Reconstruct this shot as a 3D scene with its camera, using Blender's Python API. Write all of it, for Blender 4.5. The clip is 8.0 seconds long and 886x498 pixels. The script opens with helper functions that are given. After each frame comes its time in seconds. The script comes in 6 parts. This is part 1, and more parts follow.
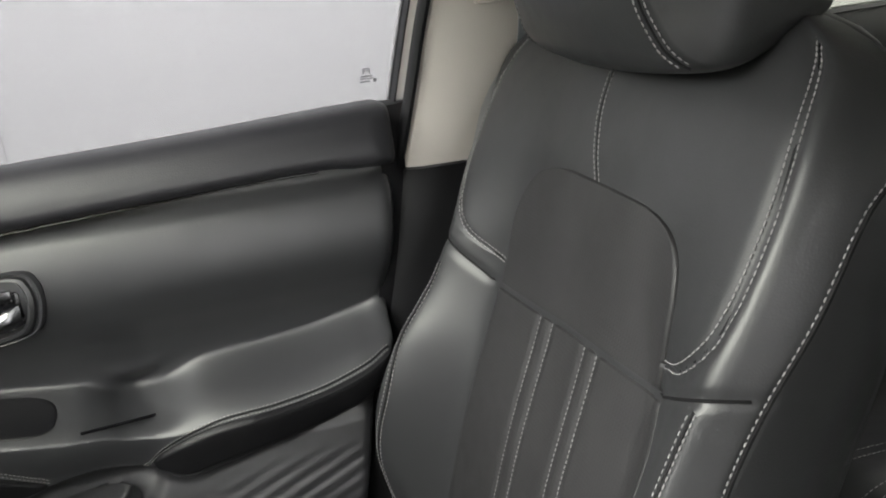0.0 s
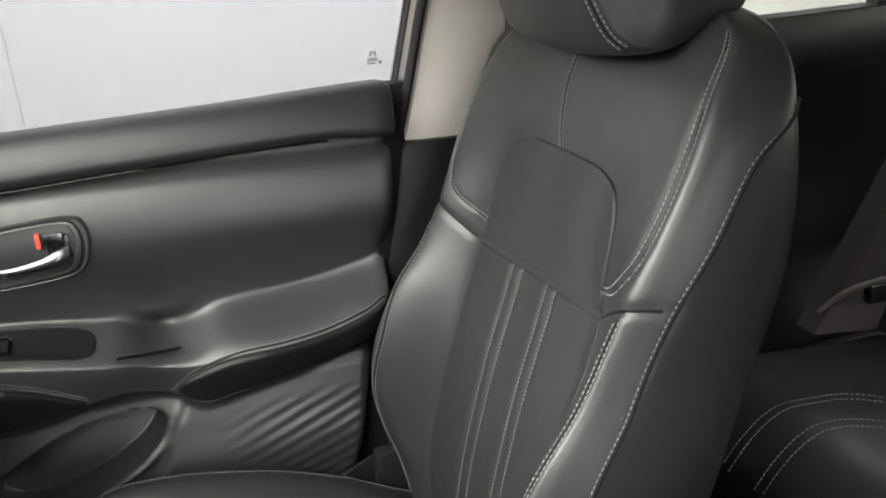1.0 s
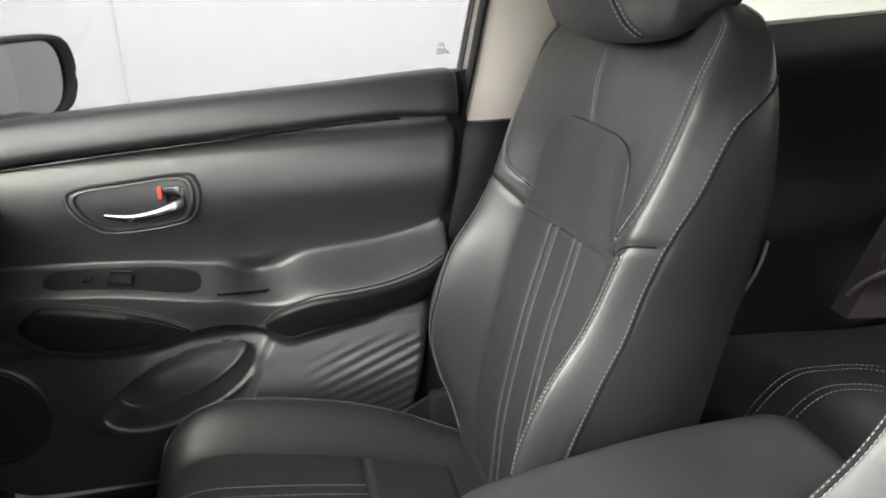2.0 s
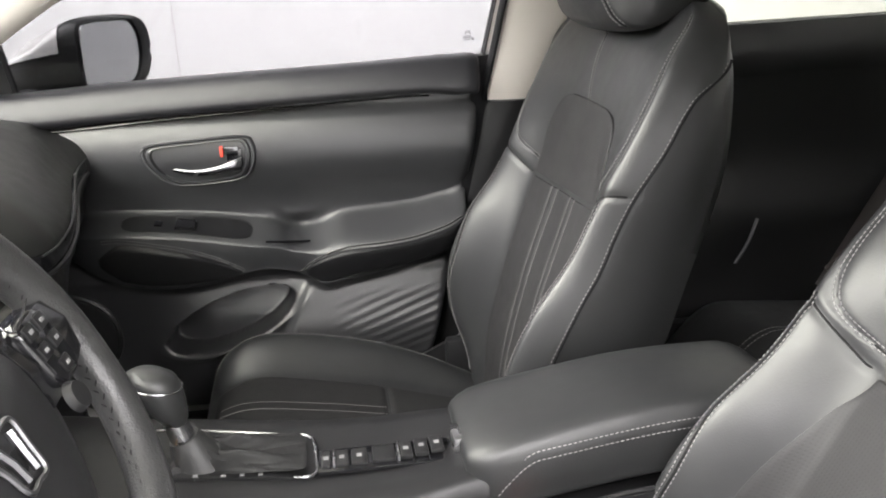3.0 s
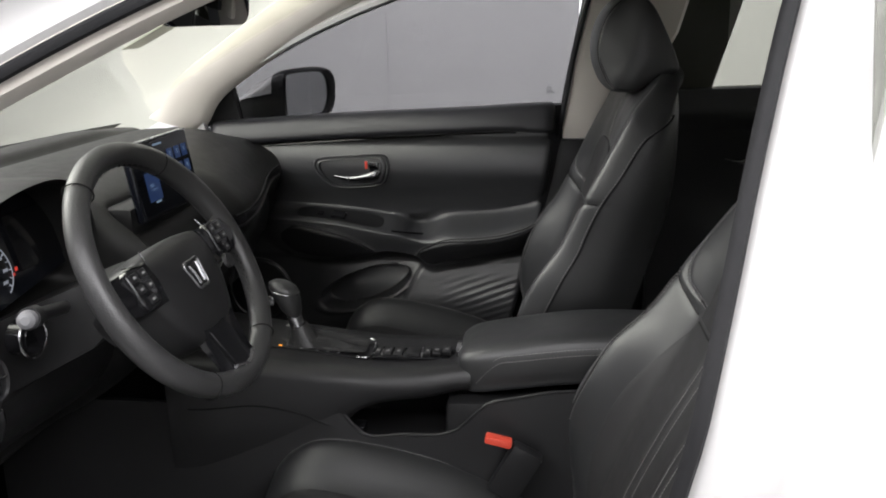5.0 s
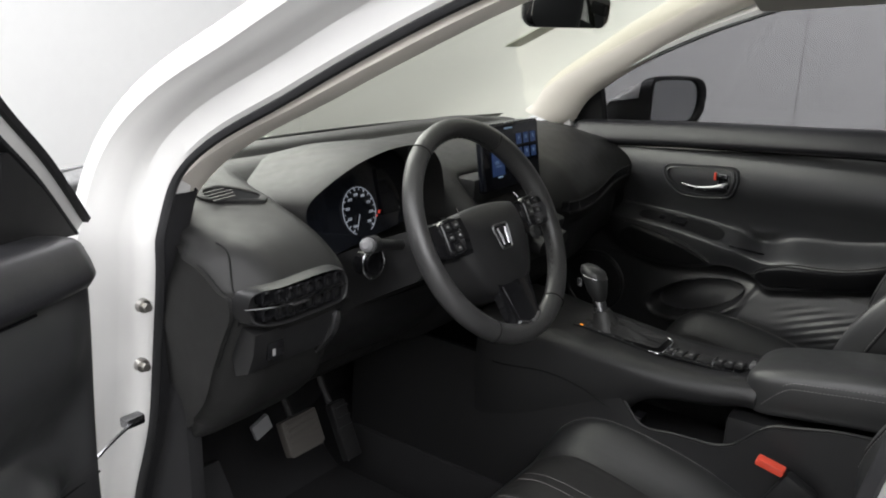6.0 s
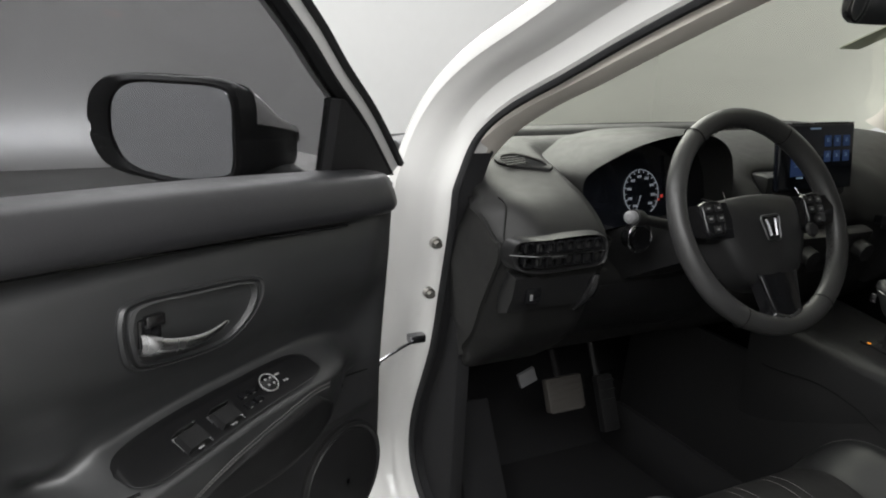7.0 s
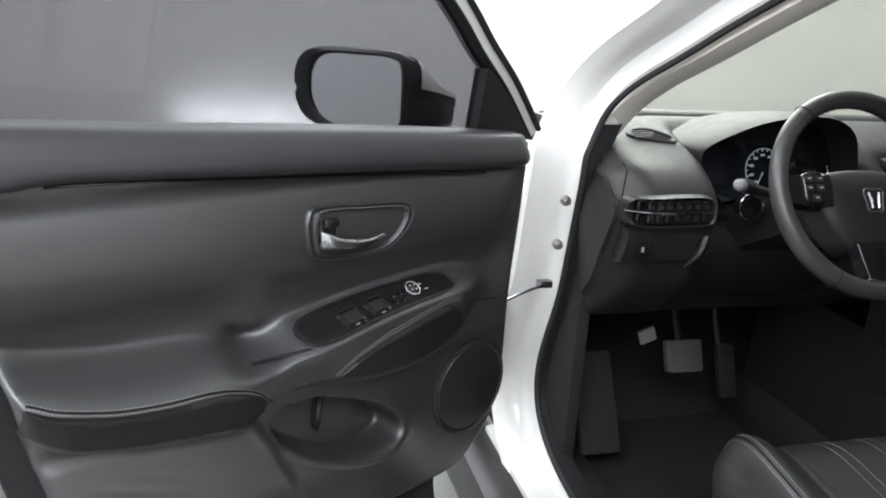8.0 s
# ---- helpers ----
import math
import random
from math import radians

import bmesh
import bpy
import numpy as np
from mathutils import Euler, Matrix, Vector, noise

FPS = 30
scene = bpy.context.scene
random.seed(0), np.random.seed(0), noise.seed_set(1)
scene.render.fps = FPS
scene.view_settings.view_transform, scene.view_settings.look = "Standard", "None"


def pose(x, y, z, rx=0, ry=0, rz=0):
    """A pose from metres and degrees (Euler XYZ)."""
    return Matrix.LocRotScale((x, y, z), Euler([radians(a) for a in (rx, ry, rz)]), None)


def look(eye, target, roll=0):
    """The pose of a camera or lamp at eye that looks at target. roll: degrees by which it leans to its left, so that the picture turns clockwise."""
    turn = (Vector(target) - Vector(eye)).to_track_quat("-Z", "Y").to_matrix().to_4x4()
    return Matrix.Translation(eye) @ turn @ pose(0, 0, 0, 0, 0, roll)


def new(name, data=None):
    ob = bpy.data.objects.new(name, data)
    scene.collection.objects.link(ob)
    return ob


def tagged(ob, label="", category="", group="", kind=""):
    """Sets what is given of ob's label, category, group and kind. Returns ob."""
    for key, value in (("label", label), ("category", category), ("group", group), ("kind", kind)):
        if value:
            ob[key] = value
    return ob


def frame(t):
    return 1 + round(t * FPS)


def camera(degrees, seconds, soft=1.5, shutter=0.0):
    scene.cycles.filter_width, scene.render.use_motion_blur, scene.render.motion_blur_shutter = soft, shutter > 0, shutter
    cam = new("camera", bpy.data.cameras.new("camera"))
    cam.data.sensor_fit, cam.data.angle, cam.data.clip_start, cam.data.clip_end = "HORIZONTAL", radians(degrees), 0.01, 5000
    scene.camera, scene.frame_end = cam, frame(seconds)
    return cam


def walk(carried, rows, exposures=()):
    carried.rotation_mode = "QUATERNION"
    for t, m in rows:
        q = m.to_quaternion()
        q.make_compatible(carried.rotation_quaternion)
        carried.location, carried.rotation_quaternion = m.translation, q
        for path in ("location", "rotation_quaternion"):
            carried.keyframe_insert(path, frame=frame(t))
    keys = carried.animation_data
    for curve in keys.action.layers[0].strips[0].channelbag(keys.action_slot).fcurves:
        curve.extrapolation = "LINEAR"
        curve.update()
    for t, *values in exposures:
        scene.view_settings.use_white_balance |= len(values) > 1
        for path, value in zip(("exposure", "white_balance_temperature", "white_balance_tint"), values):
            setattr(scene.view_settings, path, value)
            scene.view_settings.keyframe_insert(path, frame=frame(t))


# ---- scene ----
cam = camera(59.0, 8.0, soft=1.9)
PATH = [
    (0, (0.646, -0.246, 1.317), (1.208, 1.54, 0.614), -4.5),
    (0.5, (0.635, -0.316, 1.319), (1.198, 1.463, 0.599), -3.7),
    (1, (0.619, -0.397, 1.315), (1.163, 1.395, 0.613), -3.0),
    (1.5, (0.608, -0.492, 1.31), (1.066, 1.336, 0.64), -2.9),
    (2.8, (0.603, -0.742, 1.303), (0.866, 1.12, 0.622), -1.6),
    (3, (0.599, -0.791, 1.306), (0.863, 1.072, 0.628), -1.3),
    (3.5, (0.614, -0.941, 1.345), (0.867, 0.935, 0.699), -0.9),
    (4, (0.663, -1.055, 1.358), (0.901, 0.836, 0.752), -0.1),
    (4.2, (0.696, -1.112, 1.363), (0.913, 0.781, 0.757), 0.1),
    (5.3, (0.932, -1.371, 1.372), (0.415, 0.48, 0.818), -0.7),
    (5.5, (0.966, -1.387, 1.37), (0.279, 0.409, 0.82), 0.1),
    (6, (1.034, -1.382, 1.36), (-0.108, 0.165, 0.809), 1.4),
    (6.5, (1.115, -1.35, 1.34), (-0.42, -0.195, 0.784), 2.6),
    (7, (1.218, -1.388, 1.332), (-0.476, -0.485, 0.771), 2.8),
    (7.5, (1.364, -1.418, 1.318), (-0.414, -0.699, 0.749), 3.1),
    (8, (1.482, -1.415, 1.313), (-0.366, -0.92, 0.729), 3.4),
]
walk(cam, [(t, look(eye, target, roll)) for t, eye, target, roll in PATH],
     exposures=[(0, 1.1, 6400, 9), (1.5, 1.5, 6450, 9), (3.0, 1.62, 6450, 12), (3.5, 1.60, 6430, 12), (4.2, 1.15, 6400, 12), (5.3, -0.2, 6300, 12), (5.5, -0.27, 6300, 12), (6.0, -0.1, 6300, 10), (6.5, -0.52, 6450, 10),
                (7.0, -0.5, 6400, 8), (7.5, 0.15, 6050, 7), (8.0, 0.18, 6100, 8)])

# ---- light: a white photo studio lit by unseen area lamps ----
world = bpy.data.worlds.new("studio")
world.use_nodes = True
scene.world = world
bg = world.node_tree.nodes["Background"]
bg.inputs[0].default_value, bg.inputs[1].default_value = (0.9, 0.95, 1.0, 1), 0.05

WARM = (1.0, 0.98, 0.97)


def soft_lamp(name, eye, target, size, watts, colour=(1, 1, 1)):
    data = bpy.data.lights.new(name, "AREA")
    data.shape, data.size, data.size_y, data.energy, data.color = "RECTANGLE", size[0], size[1], watts, colour
    ob = new(name, data)
    ob.matrix_world = look(eye, target)
    return ob


soft_lamp("studio_fill", (0.6, -2.6, 3.25), (0.6, -1.9, 0), (5.0, 1.6), 80, WARM)
# Unseen fills, added to brighten the walls and what mirrors them.
soft_lamp("wall_fill", (0.4, -2.4, 3.4), (0.4, -5.1, 0.7), (5.0, 1.0), 165, WARM)
soft_lamp("wall_fill", (1.0, 2.6, 3.4), (1.0, 5.1, 1.3), (3.4, 1.2), 140, WARM)
soft_lamp("wall_fill", (-3.2, 0.0, 3.4), (-5.9, 0, 1.3), (4.5, 1.2), 115, WARM)
# Unseen fills, added to bring light and highlights to seats and cushions.
soft_lamp("studio_fill", (-3.3, 0.5, 2.9), (0.9, 0.3, 1.1), (3.4, 1.5), 180, WARM)
soft_lamp("studio_fill", (-1.3, 0.2, 3.25), (0.45, 0.15, 0.7), (2.4, 1.2), 60, WARM)
soft_lamp("studio_fill", (-1.4, -2.7, 3.3), (0.9, -0.5, 0.8), (3.0, 1.6), 100, WARM)
soft_lamp("studio_fill", (3.4, 0.0, 3.25), (2.6, 0, 0), (3.0, 1.8), 70, WARM)
# Unseen wall fill, added for sheen on the open driver door.
soft_lamp("wall_fill", (5.0, -1.2, 3.4), (7.5, -1.2, 1.2), (4.0, 1.0), 150, WARM)
# Unseen fill, added to lift the open driver door.
soft_lamp("studio_fill", (2.8, -2.4, 3.3), (0.4, -0.8, 0.9), (3.6, 1.8), 140, WARM)
soft_lamp("floor_wash_lamp", (-5.70, -1.30, 0.24), (-5.9, -1.30, 0.40), (1.3, 0.05), 6)

# ---- materials ----
def material(name, colour, rough=0.5, metal=0.0, grain=0.0, scale=400.0, mottle=0.12, coat=0.0, spec=0.5, cells=False, rough_var=0.08):
    m = bpy.data.materials.new(name)
    m.use_nodes = True
    nt = m.node_tree
    b = nt.nodes["Principled BSDF"]
    b.inputs["Roughness"].default_value, b.inputs["Metallic"].default_value = rough, metal
    b.inputs["Coat Weight"].default_value, b.inputs["Specular IOR Level"].default_value = coat, spec
    b.inputs["Coat Roughness"].default_value = 0.05
    co = nt.nodes.new("ShaderNodeTexCoord")
    big = nt.nodes.new("ShaderNodeTexNoise")
    big.inputs["Scale"].default_value, big.inputs["Detail"].default_value = 9.0, 6.0
    nt.links.new(co.outputs["Object"], big.inputs["Vector"])
    mix = nt.nodes.new("ShaderNodeMix")
    mix.data_type = "RGBA"
    mix.inputs[6].default_value = (*[c * (1 - mottle) for c in colour], 1)
    mix.inputs[7].default_value = (*[min(1, c * (1 + mottle)) for c in colour], 1)
    nt.links.new(big.outputs["Fac"], mix.inputs[0])
    nt.links.new(mix.outputs[2], b.inputs["Base Color"])
    rr = nt.nodes.new("ShaderNodeMapRange")
    rr.inputs[3].default_value, rr.inputs[4].default_value = max(0.02, rough - rough_var), min(1, rough + rough_var)
    mid = nt.nodes.new("ShaderNodeTexNoise")
    mid.inputs["Scale"].default_value, mid.inputs["Detail"].default_value = 45.0, 4.0
    nt.links.new(co.outputs["Object"], mid.inputs["Vector"])
    nt.links.new(mid.outputs["Fac"], rr.inputs[0])
    nt.links.new(rr.outputs[0], b.inputs["Roughness"])
    if grain:
        if cells:
            fine = nt.nodes.new("ShaderNodeTexVoronoi")
        else:
            fine = nt.nodes.new("ShaderNodeTexNoise")
            fine.inputs["Detail"].default_value = 3.0
        fine.inputs["Scale"].default_value = scale
        nt.links.new(co.outputs["Object"], fine.inputs["Vector"])
        bump = nt.nodes.new("ShaderNodeBump")
        bump.inputs["Strength"].default_value, bump.inputs["Distance"].default_value = grain, 0.0015
        nt.links.new(fine.outputs[0], bump.inputs["Height"])
        nt.links.new(bump.outputs[0], b.inputs["Normal"])
    return m


def glowing(name, colour, power):
    m = bpy.data.materials.new(name)
    m.use_nodes = True
    b = m.node_tree.nodes["Principled BSDF"]
    b.inputs["Base Color"].default_value = (*[c * 0.2 for c in colour], 1)
    b.inputs["Emission Color"].default_value, b.inputs["Emission Strength"].default_value = (*colour, 1), power
    return m


def clear_glass(name, tint, through_share):
    """Thin pane: mostly see-through with its tint, with a mirror share that grows at grazing angles."""
    m = bpy.data.materials.new(name)
    m.use_nodes = True
    nt = m.node_tree
    nt.nodes.remove(nt.nodes["Principled BSDF"])
    out = nt.nodes["Material Output"]
    tr = nt.nodes.new("ShaderNodeBsdfTransparent")
    tr.inputs[0].default_value = (*[c * through_share for c in tint], 1)
    gl = nt.nodes.new("ShaderNodeBsdfGlossy")
    gl.inputs["Roughness"].default_value = 0.02
    lw = nt.nodes.new("ShaderNodeLayerWeight")
    lw.inputs[0].default_value = 0.5
    pw = nt.nodes.new("ShaderNodeMath")
    pw.operation = "POWER"
    pw.inputs[1].default_value = 5.0
    nt.links.new(lw.outputs["Facing"], pw.inputs[0])
    fr = nt.nodes.new("ShaderNodeMapRange")
    fr.inputs[3].default_value, fr.inputs[4].default_value = 0.022, 0.55
    nt.links.new(pw.outputs[0], fr.inputs[0])
    mx = nt.nodes.new("ShaderNodeMixShader")
    nt.links.new(fr.outputs[0], mx.inputs[0])
    nt.links.new(tr.outputs[0], mx.inputs[1])
    nt.links.new(gl.outputs[0], mx.inputs[2])
    nt.links.new(mx.outputs[0], out.inputs[0])
    return m


def perforated(name, colour, rough, pitch):
    """Leather with rows of small punched holes."""
    m = material(name, colour, rough, grain=0.15, scale=500, cells=True)
    nt = m.node_tree
    b = nt.nodes["Principled BSDF"]
    co = nt.nodes.new("ShaderNodeTexCoord")
    vo = nt.nodes.new("ShaderNodeTexVoronoi")
    vo.inputs["Scale"].default_value, vo.inputs["Randomness"].default_value = 1.0 / pitch, 0.0
    nt.links.new(co.outputs["UV"], vo.inputs["Vector"])
    edge = nt.nodes.new("ShaderNodeMapRange")
    edge.inputs[1].default_value, edge.inputs[2].default_value = 0.16, 0.30
    edge.inputs[3].default_value = 0.72
    nt.links.new(vo.outputs["Distance"], edge.inputs[0])
    bump = nt.nodes.new("ShaderNodeBump")
    bump.inputs["Strength"].default_value, bump.inputs["Distance"].default_value = 0.22, 0.0012
    nt.links.new(edge.outputs[0], bump.inputs["Height"])
    nt.links.new(bump.outputs[0], b.inputs["Normal"])
    old = b.inputs["Base Color"].links[0].from_socket
    mul = nt.nodes.new("ShaderNodeMix")
    mul.data_type, mul.blend_type = "RGBA", "MULTIPLY"
    mul.inputs[0].default_value = 1.0
    nt.links.new(old, mul.inputs[6])
    nt.links.new(edge.outputs[0], mul.inputs[7])
    nt.links.new(mul.outputs[2], b.inputs["Base Color"])
    return m


LEATHER = material("black leather", (0.0200, 0.0206, 0.0206), 0.41, grain=0.05, scale=520, cells=True, spec=0.62)
INSERT = perforated("perforated black leather", (0.0150, 0.0147, 0.0143), 0.56, 0.0042)
DOOR_SKIN = material("black soft door trim", (0.0235, 0.024, 0.025), 0.40, grain=0.10, scale=600, spec=0.82)
LOWER_SKIN = material("black moulded door plastic", (0.023, 0.023, 0.024), 0.36, spec=0.95, rough_var=0.03)
SWITCH_SKIN = material("satin black switch panel", (0.007, 0.007, 0.0075), 0.30, spec=0.4, rough_var=0.03)
# Darker than the door skin: another fabric, plus shade of downward faces in colour.
ARM_SHADE_SKIN = material("matt black armrest side with shade in its colour", (0.006, 0.006, 0.0065), 0.5, grain=0.15, scale=600, spec=0.35)
PAD_SKIN = material("matt black pad skin", (0.016, 0.016, 0.018), 0.42, grain=0.2, scale=600, spec=0.6)
PLASTIC = material("black grained plastic", (0.013, 0.013, 0.0135), 0.40, grain=0.08, spec=0.38, scale=900, cells=True)
DASH_SKIN = material("black grained dashboard skin", (0.0115, 0.0115, 0.0113), 0.50, grain=0.13, spec=0.28, scale=800, cells=True)
GLOSS = material("gloss black plastic", (0.008, 0.008, 0.009), 0.08, rough_var=0.03)
CHROME = material("satin chrome", (0.46, 0.46, 0.47), 0.26, 1.0, mottle=0.03)
DARK_CHROME = material("dark chrome", (0.25, 0.25, 0.26), 0.25, 1.0, mottle=0.05)
BADGE = material("satin silver badge", (0.24, 0.24, 0.25), 0.36, 1.0, mottle=0.03)
THREAD = material("grey stitching thread", (0.215, 0.21, 0.205), 0.8)
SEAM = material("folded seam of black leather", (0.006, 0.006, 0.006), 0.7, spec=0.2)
PAINT = material("white car paint", (0.59, 0.585, 0.575), 0.22, coat=0.8, mottle=0.015, rough_var=0.03)
RUBBER = material("black rubber seal", (0.011, 0.011, 0.012), 0.6, grain=0.15, scale=300, spec=0.25)
BEIGE = material("beige grained pillar trim", (0.66, 0.62, 0.56), 0.6, grain=0.2, scale=500, mottle=0.03)
LINER = material("light grey woven headliner", (0.58, 0.56, 0.51), 0.9, grain=0.4, scale=900, mottle=0.04)
CARPET = material("black carpet", (0.020, 0.020, 0.021), 0.95, grain=0.8, scale=900, spec=0.08)
BELT = material("grey woven seat belt", (0.16, 0.17, 0.18), 0.7, grain=0.6, scale=700)
RED = material("red plastic", (0.62, 0.07, 0.04), 0.35)
QUARTER_SKIN = material("grey brown side trim", (0.12, 0.108, 0.105), 0.33, grain=0.15, scale=600)
KNOB_WHITE = material("grey moulded knob end", (0.16, 0.16, 0.165), 0.5)
GREY_PRINT = material("pale grey print", (0.22, 0.22, 0.22), 0.6)
DARK_PRINT = material("dark grey print", (0.10, 0.10, 0.11), 0.6)
WHITE_PRINT = glowing("white dial print", (0.85, 0.9, 1.0), 0.22)
RED_PRINT = glowing("red dial print", (1.0, 0.08, 0.05), 0.4)
GREEN_PRINT = glowing("green warning lamp", (0.1, 0.8, 0.4), 0.25)
AMBER_PRINT = glowing("amber gear lamp", (1.0, 0.35, 0.03), 1.3)
SCREEN_GLASS = material("black screen glass", (0.006, 0.007, 0.010), 0.06, rough_var=0.02)
SCREEN_BLUE = glowing("blue screen tile", (0.05, 0.11, 0.32), 0.16)
SCREEN_WHITE = glowing("pale screen icon", (0.5, 0.7, 0.95), 0.22)
MIRROR = material("mirror glass", (0.55, 0.56, 0.58), 0.02, 1.0, mottle=0.0, rough_var=0.0)
DOOR_GLASS = clear_glass("tinted door glass", (0.985, 0.985, 1.0), 0.455)
SHIELD_GLASS = clear_glass("clear windscreen glass", (0.97, 0.98, 0.92), 0.93)
REAR_GLASS = clear_glass("rear door glass", (0.98, 0.99, 0.93), 0.58)
STUDIO_WALL = material("white studio wall", (0.80, 0.80, 0.795), 0.9, grain=0.05, scale=40, mottle=0.02)
WALL_JOINT = material("pale grey wall joint", (0.50, 0.50, 0.495), 0.9)
STUDIO_FLOOR = material("grey studio floor", (0.17, 0.17, 0.165), 0.5, grain=0.1, scale=60, mottle=0.06)
PEDAL = material("worn rubber pedal", (0.06, 0.055, 0.05), 0.6, grain=0.4, scale=250)
STEEL = material("bare steel", (0.35, 0.34, 0.32), 0.35, 1.0)
BULB_CARD = material("pale green tag", (0.42, 0.45, 0.36), 0.6)

# ---- shaping kit ----
def cr(points, n):
    """n points along a smooth curve through the given ones."""
    p = np.array(points, float)
    k = len(p)
    q = np.vstack([2 * p[0] - p[1], p, 2 * p[-1] - p[-2]])
    out = []
    for t in np.linspace(0, k - 1, n):
        i = min(int(t), k - 2)
        f = t - i
        a, b, c, d = q[i], q[i + 1], q[i + 2], q[i + 3]
        out.append(0.5 * (2 * b + (c - a) * f + (2 * a - 5 * b + 4 * c - d) * f * f + (3 * b - a - 3 * c + d) * f ** 3))
    return np.array(out)


def ramp(x, table):
    """A smooth value at x of the table {x: value}."""
    xs = sorted(table)
    ys = [table[v] for v in xs]
    if x <= xs[0]:
        return ys[0]
    if x >= xs[-1]:
        return ys[-1]
    i = max(j for j in range(len(xs)) if xs[j] <= x)
    h = xs[i + 1] - xs[i]
    f = (x - xs[i]) / h
    m0 = 0 if i == 0 else (ys[i + 1] - ys[i - 1]) / (xs[i + 1] - xs[i - 1])
    m1 = 0 if i + 2 >= len(xs) else (ys[i + 2] - ys[i]) / (xs[i + 2] - xs[i])
    f2, f3 = f * f, f ** 3
    return (2 * f3 - 3 * f2 + 1) * ys[i] + (f3 - 2 * f2 + f) * h * m0 + (3 * f2 - 2 * f3) * ys[i + 1] + (f3 - f2) * h * m1


def ease(a, b, x):
    f = min(1.0, max(0.0, (x - a) / (b - a)))
    return f * f * (3 - 2 * f)


def loft(rings, caps=True, closed=True, loop=False):
    """Skin over rings of equal length."""
    n = len(rings[0])
    v = [tuple(p) for r in rings for p in r]
    f = []
    rows = len(rings)
    for i in range(rows if loop else rows - 1):
        j2 = (i + 1) % rows
        for j in range(n if closed else n - 1):
            k = (j + 1) % n
            f.append((i * n + j, i * n + k, j2 * n + k, j2 * n + j))
    if caps and closed and not loop:
        f.append(tuple(range(n)))
        f.append(tuple(reversed(range((rows - 1) * n, rows * n))))
    return v, f


def sheet(fn, nu, nv, back):
    """A panel: the surface fn(u, v), u and v from 0 to 1, with a back at the offset back, closed at its rim."""
    v = [tuple(fn(i / nu, j / nv)) for i in range(nu + 1) for j in range(nv + 1)]
    m = len(v)
    bk = Vector(back)
    v += [tuple(Vector(p) + bk) for p in v]
    f = []
    w = nv + 1
    for i in range(nu):
        for j in range(nv):
            a = (i * w + j, (i + 1) * w + j, (i + 1) * w + j + 1, i * w + j + 1)
            f.append(a)
            f.append(tuple(m + k for k in reversed(a)))
    rim = [i * w for i in range(nu + 1)] + [nu * w + j for j in range(1, nv + 1)] + [i * w + nv for i in range(nu - 1, -1, -1)] + [j for j in range(nv - 1, 0, -1)]
    for a, b in zip(rim, rim[1:] + rim[:1]):
        f.append((b, a, m + a, m + b))
    return v, f


def tube(path, radius, sides=8, loop=False, flat=1.0):
    """A round rod along a path; radius may be a list."""
    p = [Vector(q) for q in path]
    n = len(p)
    rings = []
    up = None
    for i in range(n):
        t = (p[(i + 1) % n] - p[i - 1]) if loop else (p[min(i + 1, n - 1)] - p[max(i - 1, 0)])
        t.normalize()
        if up is None:
            up = t.orthogonal().normalized()
        up = (up - t * up.dot(t))
        up = up.normalized() if up.length > 1e-6 else t.orthogonal().normalized()
        s = t.cross(up)
        r = radius[i] if isinstance(radius, (list, tuple, np.ndarray)) else radius
        rings.append([p[i] + r * (math.cos(a) * up + flat * math.sin(a) * s) for a in np.linspace(0, 2 * math.pi, sides, endpoint=False)])
    return loft(rings, caps=not loop, loop=loop)


def box(centre, size, bevel=0.0, m=None, seg=2):
    bm = bmesh.new()
    bmesh.ops.create_cube(bm, size=1)
    bmesh.ops.scale(bm, vec=size, verts=bm.verts)
    if bevel:
        bmesh.ops.bevel(bm, geom=bm.edges[:], offset=bevel, segments=seg, affect="EDGES", profile=0.6)
    if m is not None:
        bmesh.ops.transform(bm, matrix=m, verts=bm.verts)
    bmesh.ops.translate(bm, vec=centre, verts=bm.verts)
    bm.verts.index_update()
    out = [tuple(v.co) for v in bm.verts], [tuple(v.index for v in f.verts) for f in bm.faces]
    bm.free()
    return out


def prism(outline, place, lo, hi, round_by=0.0):
    """An outline of (a, b) pairs pulled from height lo to hi; place(a, b, h) gives the point. The top edge is rounded by round_by."""
    o = np.array(outline, float)
    c = o.mean(0)
    rings = [[place(a, b, lo) for a, b in o]]
    if round_by:
        size = np.abs(o - c).max()
        for k in range(4):
            g = k / 3 * math.pi / 2
            s = 1 - round_by * (1 - math.cos(g)) / size
            rings.append([place(*(c + (q - c) * s), hi - round_by * (1 - math.sin(g))) for q in o])
    else:
        rings.append([place(a, b, hi) for a, b in o])
    return loft(rings)


def rounded(w, h, r, n=6, cx=0.0, cy=0.0):
    """The outline of a rounded rectangle."""
    out = []
    for sx, sy, a0 in ((1, 1, 0), (-1, 1, 90), (-1, -1, 180), (1, -1, 270)):
        for k in range(n + 1):
            a = radians(a0 + 90 * k / n)
            out.append((cx + sx * (w / 2 - r) + r * math.cos(a), cy + sy * (h / 2 - r) + r * math.sin(a)))
    return out


